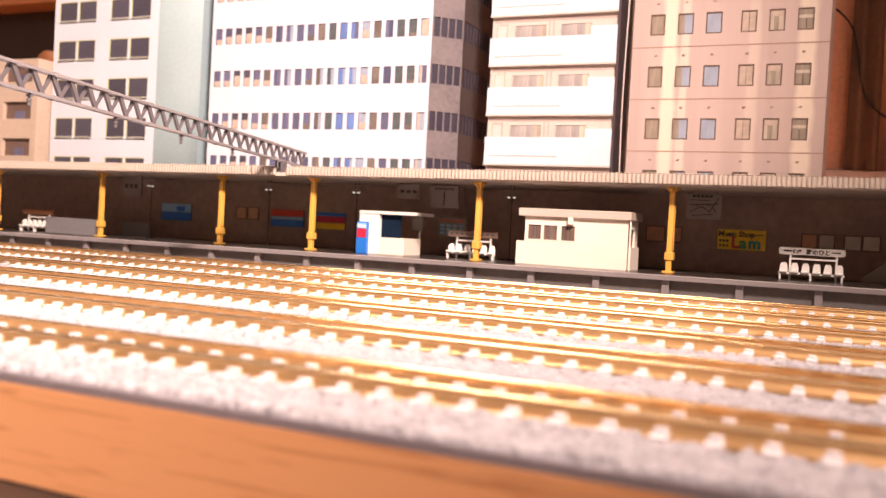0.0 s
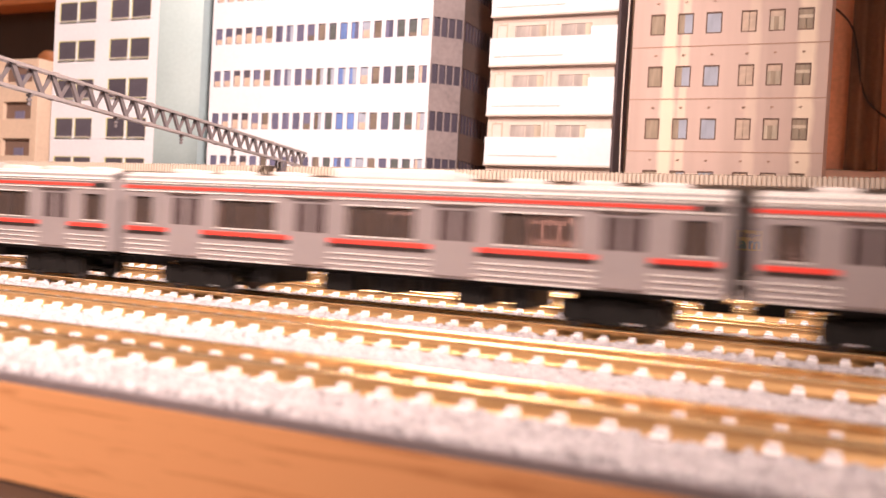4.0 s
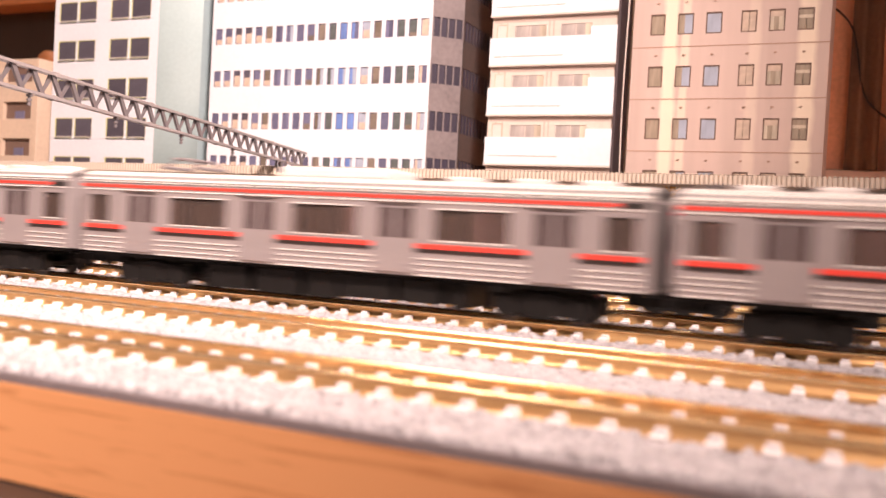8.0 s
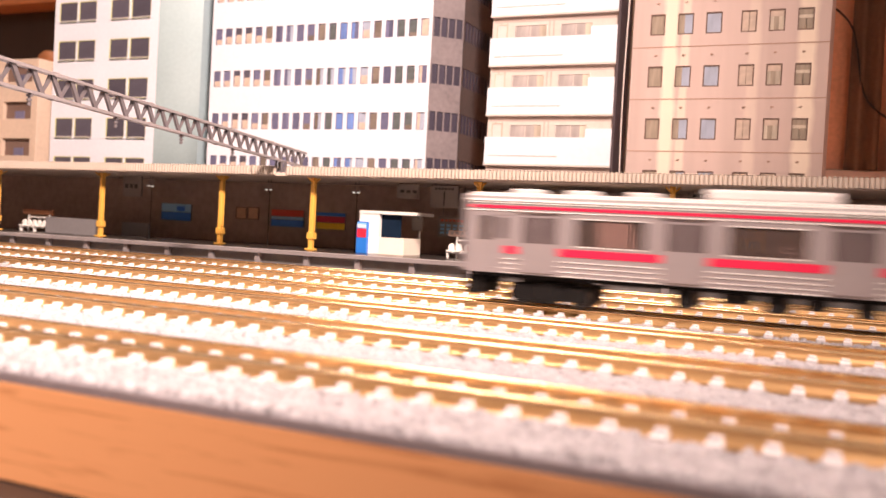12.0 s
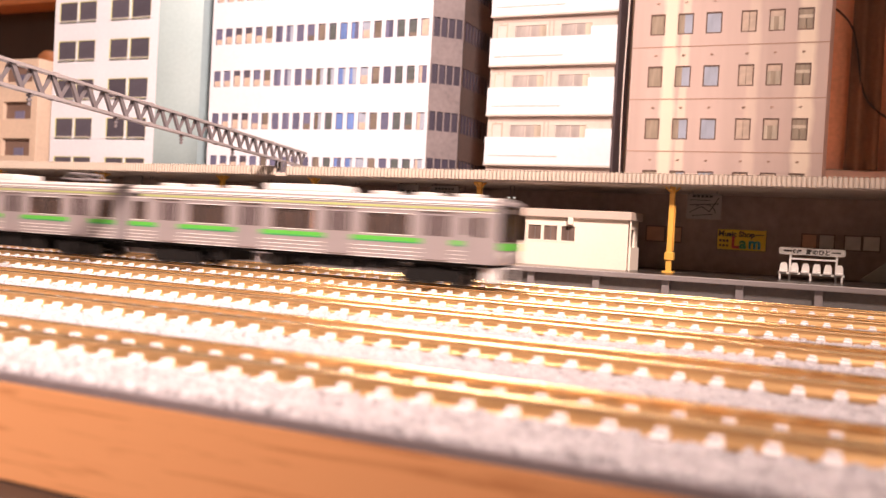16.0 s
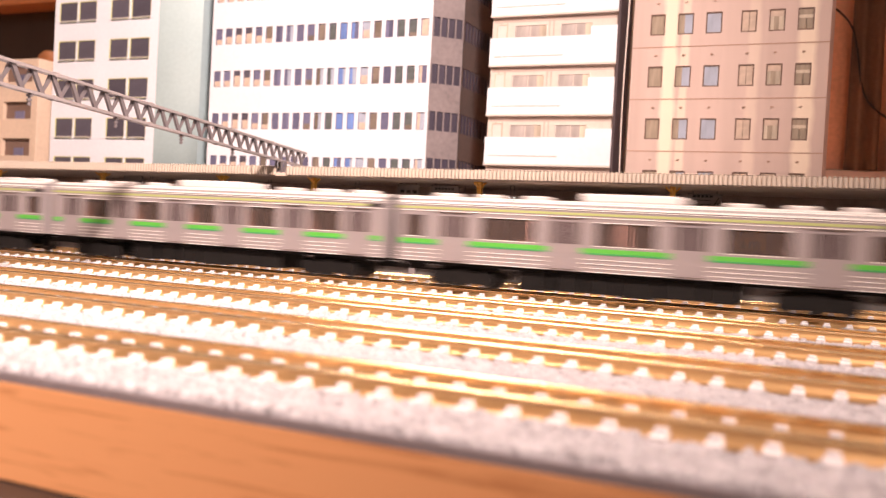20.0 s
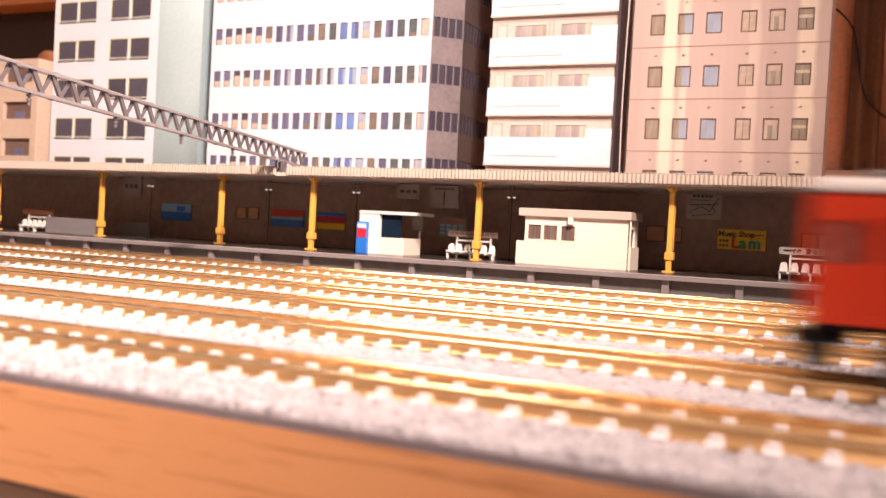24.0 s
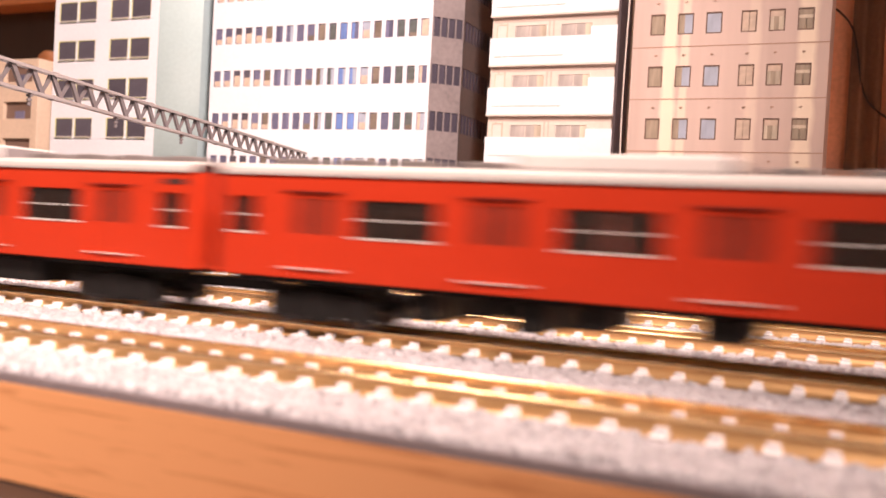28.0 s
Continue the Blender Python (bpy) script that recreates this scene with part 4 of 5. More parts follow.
def build_bench(x, y, board, board_label, lit):
    ob = thing("platform_bench", "six white platform seats under a " + board_label, "bench", "platform benches", x, y, PLAT_Z + rise(x))
    ob.scale.z = 0.95
    for i in range(6):
        bm = B()
        cx = -9.0 + i * 3.6
        box(bm, cx - 1.35, cx + 1.35, -1.6, 1.4, 2.6, 3.3, 0.25)
        prof = [(-1.35, 3.1), (-1.2, 5.0), (-0.75, 6.2), (0.75, 6.2), (1.2, 5.0), (1.35, 3.1)]
        f = [bm.verts.new(((cx + a) * MM, 0.9 * MM, b * MM)) for a, b in prof]
        g = [bm.verts.new(((cx + a) * MM, 1.6 * MM, b * MM)) for a, b in prof]
        bm.faces.new(f)
        bm.faces.new(g[::-1])
        for i0 in range(6):
            j0 = (i0 + 1) % 6
            bm.faces.new((f[i0], g[i0], g[j0], f[j0]))
        part("seat", bm, M["white"], ob, "white moulded seat shell")
    bm = B()
    box(bm, -10.8, 10.8, -0.5, 0.5, 1.9, 2.65, 0.15)
    part("seat_rail", bm, M["white"], ob)
    for lx in (-10, 0, 10):
        bm = B()
        box(bm, lx - 0.3, lx + 0.3, -0.9, 0.9, 0, 1.95)
        part("leg", bm, M["white"], ob)
    for lx in (-7, 8):
        bm = B()
        box(bm, lx - 0.35, lx + 0.35, 1.7, 2.4, 0, 9.2)
        part("sign_upright", bm, M["white"], ob)
    bm = B()
    box(bm, -7, 8, 1.8, 2.3, 7.4, 8.1)
    part("sign_rail", bm, M["white"], ob)
    bm = B()
    box(bm, -11.0, 10.8, 1.5, 2.6, 9.2, 12.0, 1.0 if lit else 0.3)
    sg = part("name_board", bm, board, ob, board_label)
    if lit:
        for a, b, z in ((-9.4, -6.6, 10.6), (6.2, 9.2, 10.6)):
            bm = B()
            box(bm, a, b, 1.42, 1.5, z - 0.22, z + 0.22)
            part("arrow", bm, M["ink"], sg, "dark arrow bar")
        for k in range(3):
            bm = B()
            x0 = -9.2 + k * 0.95
            box(bm, x0, x0 + 0.55, 1.40, 1.5, 10.25, 10.95)
            part("arrow", bm, M["ink"], sg, "dark arrow bar")
    return ob


def writing(name, text, size, mat, parent, x, y, z, label, align="LEFT", wide=1.0):
    """Lettering in the built-in font, turned into a thin mesh facing -y."""
    cu = bpy.data.curves.new(name, "FONT")
    cu.body, cu.size, cu.extrude, cu.align_x, cu.offset = text, size * MM, 0.03 * MM, align, 0.035 * size * MM
    tmp = new(name, cu)
    me = bpy.data.meshes.new_from_object(tmp.evaluated_get(bpy.context.evaluated_depsgraph_get()))
    bpy.data.objects.remove(tmp)
    bpy.data.curves.remove(cu)
    me.transform(Matrix.Diagonal((wide, 1, 1, 1)))
    me.materials.clear()
    me.materials.append(mat)
    ob = new(name, me)
    ob.parent = parent
    ob.matrix_basis = pose(x * MM, y * MM, z * MM, 90, 0, 0)
    return tagged(ob, label)


bench_a = build_bench(-14.7, 339, M["white"], "white station name board", True)
board = [o for o in bench_a.children if o.name.startswith("name_board")][0]
writing("lettering", "佐屋", 1.5, M["ink"], board, -6.4, 1.45, 10.0, "small dark lettering")
writing("lettering", "旅のひと", 2.0, M["ink"], board, -2.0, 1.45, 9.75, "dark station name lettering")
bench_b = build_bench(-143.8, 340, M["seat"], "brown name board", False)
board_b = [o for o in bench_b.children if o.name.startswith("name_board")][0]
for k in range(9):
    bm = B()
    box(bm, -9.8 + k * 2.25, -8.5 + k * 2.25, 1.38, 1.5, 10.0 + 0.3 * (k % 2), 11.3)
    part("print_bar", bm, M["vent_dark"], board_b, "dark bar of print")
bench_c = build_bench(-391.0, 340, M["brown_sign"], "brown name board", False)

# ticket hut
hut = thing("platform_office", "cream platform office hut with a flat overhanging roof", "hut", x=-95.5, y=324, z=PLAT_Z + rise(-95.5))
bm = B()
wall_open(bm, -19.6, 19.7, 0, 18.1, 0, 0.8, [(-18.4, -13.1, [(9.45, 15.05)]), (-12.2, -6.8, [(9.55, 14.95)]), (-5.4, 0.0, [(9.05, 14.95)])])
part("front_wall", bm, M["hut"], hut)
bm = B()
box(bm, -19.6, 19.7, 15.2, 16, 0, 18.1)
part("rear_wall", bm, M["hut"], hut)
bm = B()
box(bm, -19.6, -18.8, 0.8, 15.2, 0, 18.1)
part("side_wall", bm, M["hut"], hut)
bm = B()
wall_open(bm, 0.8, 15.2, 0, 18.1, -0.8, 0, [(4, 11, [(8.6, 14.9)])])
bmesh.ops.transform(bm, matrix=Matrix.Translation((19.7 * MM, 0, 0)) @ Matrix.Rotation(radians(90), 4, "Z") @ Matrix.Diagonal((1, -1, 1, 1)), verts=bm.verts[:])
part("side_wall", bm, M["hut"], hut)
bm = B()
box(bm, -21.9, 21.0, -1.6, 17.6, 18.1, 21.1, 0.25)
part("roof", bm, M["hut_roof"], hut, "thick flat cream roof, darkened for the eave's shade")
bm = B()
box(bm, -22.8, -19.62, -0.02, 15, 0, 8.7, 0.1)
part("low_wing", bm, M["hut"], hut, "low wing beside the hut")
for a, b in ((-18.4, -13.1), (-12.2, -6.8), (-5.4, 0.0)):
    bm = B()
    box(bm, a, b, 0.35, 0.45, 9.05, 15.15)
    pn = part("window_pane", bm, M["hut_pane"], hut)
    bm = B()
    for q in ((a - 0.3, a + 0.1, 9.15, 15.35), (b - 0.1, b + 0.3, 9.15, 15.35), (a, b, 14.95, 15.35), (a, b, 8.95, 9.55)):
        box(bm, q[0], q[1], -0.12, 0.3, q[2], q[3])
    part("window_frame", bm, M["hut"], pn)
bm = B()
box(bm, -2.4, -0.6, -2.0, -0.05, 15.6, 18.2, 0.15)
part("hood", bm, M["hut"], hut, "small hood over the window")
bm = B()
box(bm, 19.72, 20.5, 2.2, 15.6, 0, 8.4, 0.12)
part("side_locker", bm, M["hut"], hut, "low locker against the side wall")
bm = B()
for x in (-15.6, -9.5, -2.7):
    box(bm, x - 0.12, x + 0.12, 0.28, 0.36, 9.6, 14.9)
part("window_bar", bm, M["vent_dark"], hut, "thin upright window bars")
bm = B()
rod(bm, (20.6, -0.3, 0), (20.6, -0.3, 17.7), 0.35, 8)
part("drain_pipe", bm, M["hut"], hut)
bm = B()
box(bm, -18, 18, 8, 9, 0.2, 17.4)
part("inner_wall", bm, M["seat"], hut, "dark partition inside")

# kiosk with a drinks machine
kiosk = thing("kiosk", "small white kiosk with an open counter and dark interior", "kiosk", x=-191.3, y=331, z=PLAT_Z + rise(-191.3))
bm = B()
box(bm, 0, 9.6, 0, 15.5, 0, 17.7, 0.15)
part("side_cabin", bm, M["white"], kiosk)
bm = B()
box(bm, 0, 27.0, -0.4, 16, 16.6, 17.9, 0.15)
part("roof", bm, M["white"], kiosk, "thin white roof")
bm = B()
box(bm, 9.65, 21.3, 0.2, 16, 0, 7.0, 0.15)
part("counter", bm, M["hut"], kiosk, "white counter block")
# near-black sheet close behind the opening, in place of the shade inside
bm = B()
box(bm, 9.65, 18.6, 2.0, 2.8, 7.0, 16.6)
part("back_panel", bm, M["navy"], kiosk, "dark blue panel, darkened to stand for the shaded interior")
bm = B()
box(bm, 18.5, 23.5, 12.4, 12.9, 10.5, 16)
part("poster", bm, M["paper"], kiosk, "small grey notice")
bm = B()
box(bm, 20.6, 21.2, 15, 15.6, 0, 16.6)
part("corner_post", bm, M["white"], kiosk)
vend = thing("vending_machine", "blue drinks vending machine with a red panel", "vending machine", x=-191.4, y=329.2, z=PLAT_Z + rise(-191.4))
bm = B()
box(bm, 0, 5.0, 0, 1.7, 0, 13.2, 0.15)
part("cabinet", bm, M["blue"], vend)
for z0, z1, mt, lb in ((10.4, 12.6, "pale_blue", "pale blue display"), (6.5, 10.2, "crimson", "red advertising panel")):
    bm = B()
    box(bm, 0.3, 4.7, -0.12, 0.0, z0, z1)
    pn = part("panel", bm, M[mt], vend, lb)
    if mt == "pale_blue":
        bm = B()
        for i in range(5):
            box(bm, 0.6 + i * 0.8, 1.1 + i * 0.8, -0.18, -0.12, 10.7, 11.8)
        part("sample_cans", bm, M["white"], pn, "row of sample cans")

# sloping wedge at the far end of the platform, outlined to fit the camera's view
sw = thing("stair_wall", "grey-green sloping wedge standing on the platform", "stair wall", x=3, y=370, z=PLAT_Z + rise(3))
bm = B()
low = [bm.verts.new((x * MM, y * MM, z * MM)) for y in (0, 4) for x, z in ((0, 0), (60, 0), (60, 30), (34, 30), (-2, 0.4))]
bm.faces.new(low[:5])
bm.faces.new(low[5:])
for i in range(5):
    bm.faces.new((low[i], low[(i + 1) % 5], low[5 + (i + 1) % 5], low[5 + i]))
part("panel", bm, M["stair"], sw)

# low grey panel on the platform
pan = thing("fence_panel", "low grey panel standing on the platform", "panel", x=-357, y=333, z=PLAT_Z + rise(-357))
bm = B()
box(bm, -18.5, 18.5, 0, 1, 0, 7.9, 0.15)
part("sheet", bm, M["grey_box"], pan)
bm = B()
box(bm, -18.5, 18.5, -0.4, 1.4, 0, 0.5)
part("foot", bm, M["grey_box"], pan)

rear = thing("fence_panel", "grey board standing deep under the platform roof", "panel", x=-338, y=356, z=PLAT_Z + rise(-338))
bm = B()
box(bm, -9, 9, 0, 1, 0, 7.2, 0.15)
part("sheet", bm, M["grey_box"], rear)

# lamps under the roof: pairs of tubes
for x in (-321.0, -250.0, -203.2, -130.0):
    lp = thing("platform_lamp", "pair of small lamps hung under the platform roof", "lamp", "platform lamps", x, 345, 36.1 + rise(x))
    bm = B()
    box(bm, -1.6, 1.6, 1.7, 2.9, -4.58, -4.35)
    part("tray", bm, M["steel"], lp)
    bm = B()
    for sx in (-1.6, 1.6):
        rod(bm, (sx * 0.5, 3, -4.0), (sx * 0.5, 3, 0), 0.15, 6)
    part("hanger", bm, M["steel"], lp)
    bm = B()
    rod(bm, (0, 3.4, PLAT_Z - 36.1), (0, 3.4, -4.4), 0.16, 8)
    part("pole", bm, M["under"], lp, "thin dark lamp pole")
    for sx in (-1.6, 1.6):
        bm = B()
        box(bm, sx * 0.75 - 0.38, sx * 0.75 + 0.38, 1.6, 3.0, -5.1, -4.6, 0.1)
        part("lamp", bm, M["tube"], lp, "small white lamp")


def sign(name, label, category, x0, x1, z0, z1, y, bands, frame_mat="steel", hang=False):
    """A flat sign or poster with horizontal bands of colour: (from, to, material)."""
    ob = thing(name, label, category, "station signs", (x0 + x1) / 2, y, z0)
    w, h = (x1 - x0) / 2, z1 - z0
    bm = B()
    box(bm, -w, w, 0, 0.7, 0, h)
    sh = part("backing", bm, M[frame_mat], ob)
    for a, b, mt in bands:
        bm = B()
        box(bm, -w + 0.25, w - 0.25, -0.1, 0, a * h + 0.12, b * h - 0.08)
        part("print", bm, M[mt], sh)
    if hang:
        for sx in (-w * 0.7, w * 0.7):
            bm = B()
            rod(bm, (sx, 0.35, h), (sx, 0.35, 36.0 + rise(x0) - z0), 0.18, 6)
            part("hanger", bm, M["steel"], ob)
    return ob


WY = WALL_Y - 0.75
K = WALL_Y / 365.0
ad = sign("poster", "blue and pale advertising poster on the dark wall", "poster", -328.6 * K, -309 * K, 14.5, 23.4, WY, [(0, 0.5, "blue"), (0.5, 1, "pale_blue")])
bm = B()
box(bm, 0.5, 6, -0.2, -0.1, 5.0, 7.6)
part("print", bm, M["blue"], ad, "dark blue picture")
sign("poster", "red, white and blue advertising poster", "poster", -260 * K, -241 * K, 14.5, 23.0, WY, [(0, 0.42, "blue"), (0.42, 0.6, "pale_blue"), (0.6, 1, "sign_red")])
sign("poster", "blue, red and yellow advertising poster", "poster", -234 * K, -218 * K, 14.4, 22.6, WY, [(0, 0.4, "sign_yellow"), (0.4, 0.78, "crimson"), (0.78, 1, "blue")])
music = sign("poster", "yellow music shop poster with coloured lettering", "poster", -50.4 * K, -32.0 * K, 15.6, 23.8, WY, [(0, 1, "sign_yellow")])
writing("lettering", "Music Shop", 3.0, M["ink"], music, -8.9, -0.15, 5.4, "dark lettering")
writing("lettering", "L", 6.2, M["sign_red"], music, -3.9, -0.15, 0.9, "red letter")
writing("lettering", "a", 6.2, M["sign_green"], music, -0.7, -0.15, 0.9, "green letter")
writing("lettering", "m", 6.2, M["sign_teal"], music, 2.6, -0.15, 0.9, "teal letter")
for z in (1.3, 3.2):
    bm = B()
    for i in range(3):
        box(bm, -8.4 + i * 1.3, -7.6 + i * 1.3, -0.18, -0.1, z, z + 0.8)
    part("small_print", bm, M["ink"], music, "small dark bars of print")
bm = B()
box(bm, 5.2, 8.4, -0.18, -0.1, 6.1, 6.5)
part("small_print", bm, M["ink"], music, "small dark bars of print")

nb = sign("notice_board", "pale timetable board hanging above the seats", "sign", -167.3 * 1.0, -153.5 * 1.0, 14.4, 23.2, 358, [(0, 1, "paper")], "paper", True)
for z in (1.2, 2.8, 4.4):
    bm = B()
    for i in range(4):
        box(bm, -5.8 + i * 3.0, -3.8 + i * 3.0, -0.2, -0.1, z, z + 1.0)
    part("small_print", bm, M["pale_blue"], nb, "blue-grey printed boxes")
bm = B()
for i in range(6):
    box(bm, -5.6 + i * 1.9, -4.3 + i * 1.9, -0.2, -0.1, 6.6, 7.5)
part("small_print", bm, M["sign_red"], nb, "red printed bars")
for x0, x1, z0, kind in ((-336.5, -324.4, 25.4, 0), (-181.5, -171.2, 29.8, 1), (-165.5, -152.6, 26.6, 2), (-59.2, -46.8, 26.6, 3)):
    hs = sign("hanging_sign", "pale grey printed sign hanging under the roof", "sign", x0, x1, z0, 35.9, 345, [(0, 1, "paper")], "paper", True)
    w, h = (x1 - x0) / 2, 35.9 - z0
    bm = B()
    if kind == 2:
        box(bm, -0.3, 0.3, -0.2, -0.1, 0.6, h * 0.72)
        for i in range(6):
            box(bm, -w + 2 + i * 1.5, -w + 3.1 + i * 1.5, -0.2, -0.1, h * 0.8, h * 0.9)
    elif kind == 3:
        beam(bm, (-w + 1, -0.15, h * 0.25), (-1, -0.15, h * 0.5), 0.1, 0.3)
        beam(bm, (-1, -0.15, h * 0.5), (2, -0.15, h * 0.3), 0.1, 0.3)
        beam(bm, (2, -0.15, h * 0.3), (w - 1, -0.15, h * 0.85), 0.1, 0.3)
        beam(bm, (-w + 1, -0.15, h * 0.55), (w - 1, -0.15, h * 0.62), 0.1, 0.3)
        beam(bm, (-w + 1, -0.15, h * 0.75), (w - 4, -0.15, h * 0.75), 0.1, 0.25)
        beam(bm, (-w + 2, -0.15, h * 0.12), (w - 3, -0.15, h * 0.2), 0.1, 0.25)
        arc = [(4.2 * math.cos(q), 3.2 * math.sin(q)) for q in (0.0, 0.4, 0.8, 1.2, 1.6, 2.0, 2.4)]
        for (ax, az), (bx, bz) in zip(arc, arc[1:]):
            beam(bm, (ax, -0.15, h * 0.25 + az), (bx, -0.15, h * 0.25 + bz), 0.1, 0.25)
        for i in range(5):
            box(bm, -w + 2 + i * 1.5, -w + 3.1 + i * 1.5, -0.2, -0.1, h * 0.86, h * 0.95)
    else:
        for i in range(3):
            box(bm, -w + 1.5 + i * 3, -w + 3.5 + i * 3, -0.2, -0.1, h * 0.4, h * 0.6)
    part("small_print", bm, M["ink"], hs, "dark bars of print")

# windows in the station wall
# amber panes have their reflected light put into the colour
for i, (a, b, z0, z1, mt) in enumerate(((-281, -275, 17.4, 23.0, "win_amber_reflection"), (-274, -267.8, 17.5, 23.2, "win_amber_reflection"), (-77.9, -70.6, 17.5, 23.6, "win_amber_reflection"), (-69.8, -64, 17.5, 23.6, "win_amber_reflection"), (-19.6, -14.4, 17.9, 23.3, "win_amber_reflection"), (-13.7, -8.4, 18.0, 23.4, "win_wall"), (-5.0, 0.7, 17.9, 23.4, "win_wall"), (1.2, 6.9, 18.0, 23.6, "win_wall"))):
    w = thing("window_%d" % (i + 1), "small pale window in the dark station wall", "window", x=a * K, y=WY + 0.4, z=z0, kind="structure")
    bm = B()
    W, H = (b - a) * K, z1 - z0
    for q in ((-0.3, 0.2, -0.3, H + 0.3), (W - 0.2, W + 0.3, -0.3, H + 0.3), (0.2, W - 0.2, -0.3, 0.2), (0.2, W - 0.2, H - 0.2, H + 0.3)):
        box(bm, q[0], q[1], -0.35, 0.3, q[2], q[3])
    part("window_frame", bm, M["win_frame"], w)
    bm = B()
    box(bm, 0.2, W - 0.2, -0.05, 0.3, 0.2, H - 0.2)
    part("pane", bm, M[mt], w)

# ---- gantry over the tracks ----
gantry = thing("catenary_gantry", "grey lattice gantry beam spanning the tracks", "gantry")
GA, GB = Vector((-171.9, 60.0, 49.4)), Vector((-229.5, 345.0, 42.2))


def along(q):
    return GA.lerp(GB, q)


H = 6.15
# chords and collars use a paler steel copy for the light falling on them
for dz in (0.0, H):
    for off in (-0.72, 0.72):
        bm = B()
        o = Vector((off, 0, dz))
        beam(bm, GA + o, GB + o, 0.8, 0.8)
        part("chord", bm, M["steel_lit"], gantry, "chord rod in a paler, lit steel tone")
N = 38


def plate(bm, a, b, wa, wb, thick):
    """A flat upright strip in the plane of the beam, wa long along it at a and wb at b."""
    run = (GB - GA).normalized()
    vs = []
    for p, w in ((a, wa), (b, wb)):
        for q in (-w / 2, w / 2):
            for sx in (-thick / 2, thick / 2):
                vs.append(bm.verts.new((p + run * q + Vector((sx, 0, 0))) * MM))
    for f in ((0, 1, 5, 4), (2, 3, 7, 6), (0, 2, 6, 4), (1, 3, 7, 5), (0, 1, 3, 2), (4, 5, 7, 6)):
        bm.faces.new([vs[i] for i in f])


for i in range(N):
    a, b, c = along(i / N), along((i + 0.5) / N), along((i + 1) / N)
    for off, p, q, wp, wq, thick in ((0.3, a, b, 1.7, 1.7, 0.9), (-0.1, c, b, 2.0, 0.6, 0.5)):
        bm = B()
        plate(bm, p + Vector((off, 0, H - 0.2)), q + Vector((off, 0, 0.2)), wp, wq, thick)
        part("lattice_brace", bm, M["steel"], gantry)
    if i % 6 == 3:
        for dz in (0.0, H):
            for off in (-0.72, 0.72):
                p = a + Vector((off, 0, dz))
                bm = B()
                beam(bm, p, p + (GB - GA).normalized() * 1.6, 1.15, 1.15)
                part("collar", bm, M["steel_lit"], gantry, "chord joint collar")
    if i % 2:
        bm = B()
        beam(bm, a + Vector((-0.72, 0, H)), a + Vector((0.72, 0, H)), 0.5, 0.4)
        part("cross_tie", bm, M["steel"], gantry)
for y in (164.4, 201.4, 238.4, 275.4, 127.4):
    q = (y - GA.y) / (GB.y - GA.y)
    p = along(q)
    bm = B()
    rod(bm, p + Vector((0, 0, -3.6)), p + Vector((0, 0, 0)), 0.35, 8)
    for k in (0.9, 2.0, 3.1):
        rod(bm, p + Vector((0, 0, -k - 0.25)), p + Vector((0, 0, -k + 0.25)), 0.95 - 0.12 * k, 12)
    part("insulator", bm, M["steel"], gantry, "ribbed insulator hanger")
p = along((319.5 - 60) / 285)
bm = B()
for sx in (-1.5, 1.5):
    for sy in (-1.2, 1.2):
        box(bm, p.x + sx - 0.4, p.x + sx + 0.4, p.y + sy - 0.4, p.y + sy + 0.4, 37.6, p.z)
part("foot", bm, M["steel"], gantry, "short foot resting in the roof notch")
p = along(0.043)
bm = B()
for sx in (-1.5, 1.5):
    box(bm, p.x + sx - 0.4, p.x + sx + 0.4, p.y - 0.4, p.y + 2.4, -1.9, p.z)
part("post", bm, M["steel"], gantry, "lattice gantry post")


# ---- card buildings ----
def card_window(parent, x, y, z, w, h, mat, frame_mat, t=0.35, side=False, sill=False, panes=None, turn=90):
    """A window set into a card facade: its frame and its panes, given as fractions of the opening. side: it is turned."""
    bm = B()
    for q in ((0, t, 0, h), (w - t, w, 0, h), (t, w - t, 0, t), (t, w - t, h - t, h)):
        box(bm, q[0], q[1], -0.15, 0.5, q[2], q[3])
    fr = part("window", bm, frame_mat, parent)
    fr.matrix_basis = pose(x * MM, y * MM, z * MM, 0, 0, turn if side else 0)
    for u0, u1, v0, v1, m in panes or ((0, 1, 0, 1, mat),):
        bm = B()
        box(bm, t + (w - 2 * t) * u0, t + (w - 2 * t) * u1, 0.2, 0.5, t + (h - 2 * t) * v0, t + (h - 2 * t) * v1)
        part("pane", bm, m, fr)
    if sill:
        bm = B()
        for i in range(3):
            box(bm, 0.2 + i * w / 3, w / 3 - 0.2 + i * w / 3, -0.35, -0.05, -1.0, -0.15)
        box(bm, 0.1, w - 0.1, -0.5, -0.05, 0.35, 0.75)
        part("sill", bm, M["ac"], fr)
    return fr


rnd = random.Random(11)
GROUND = -2.0

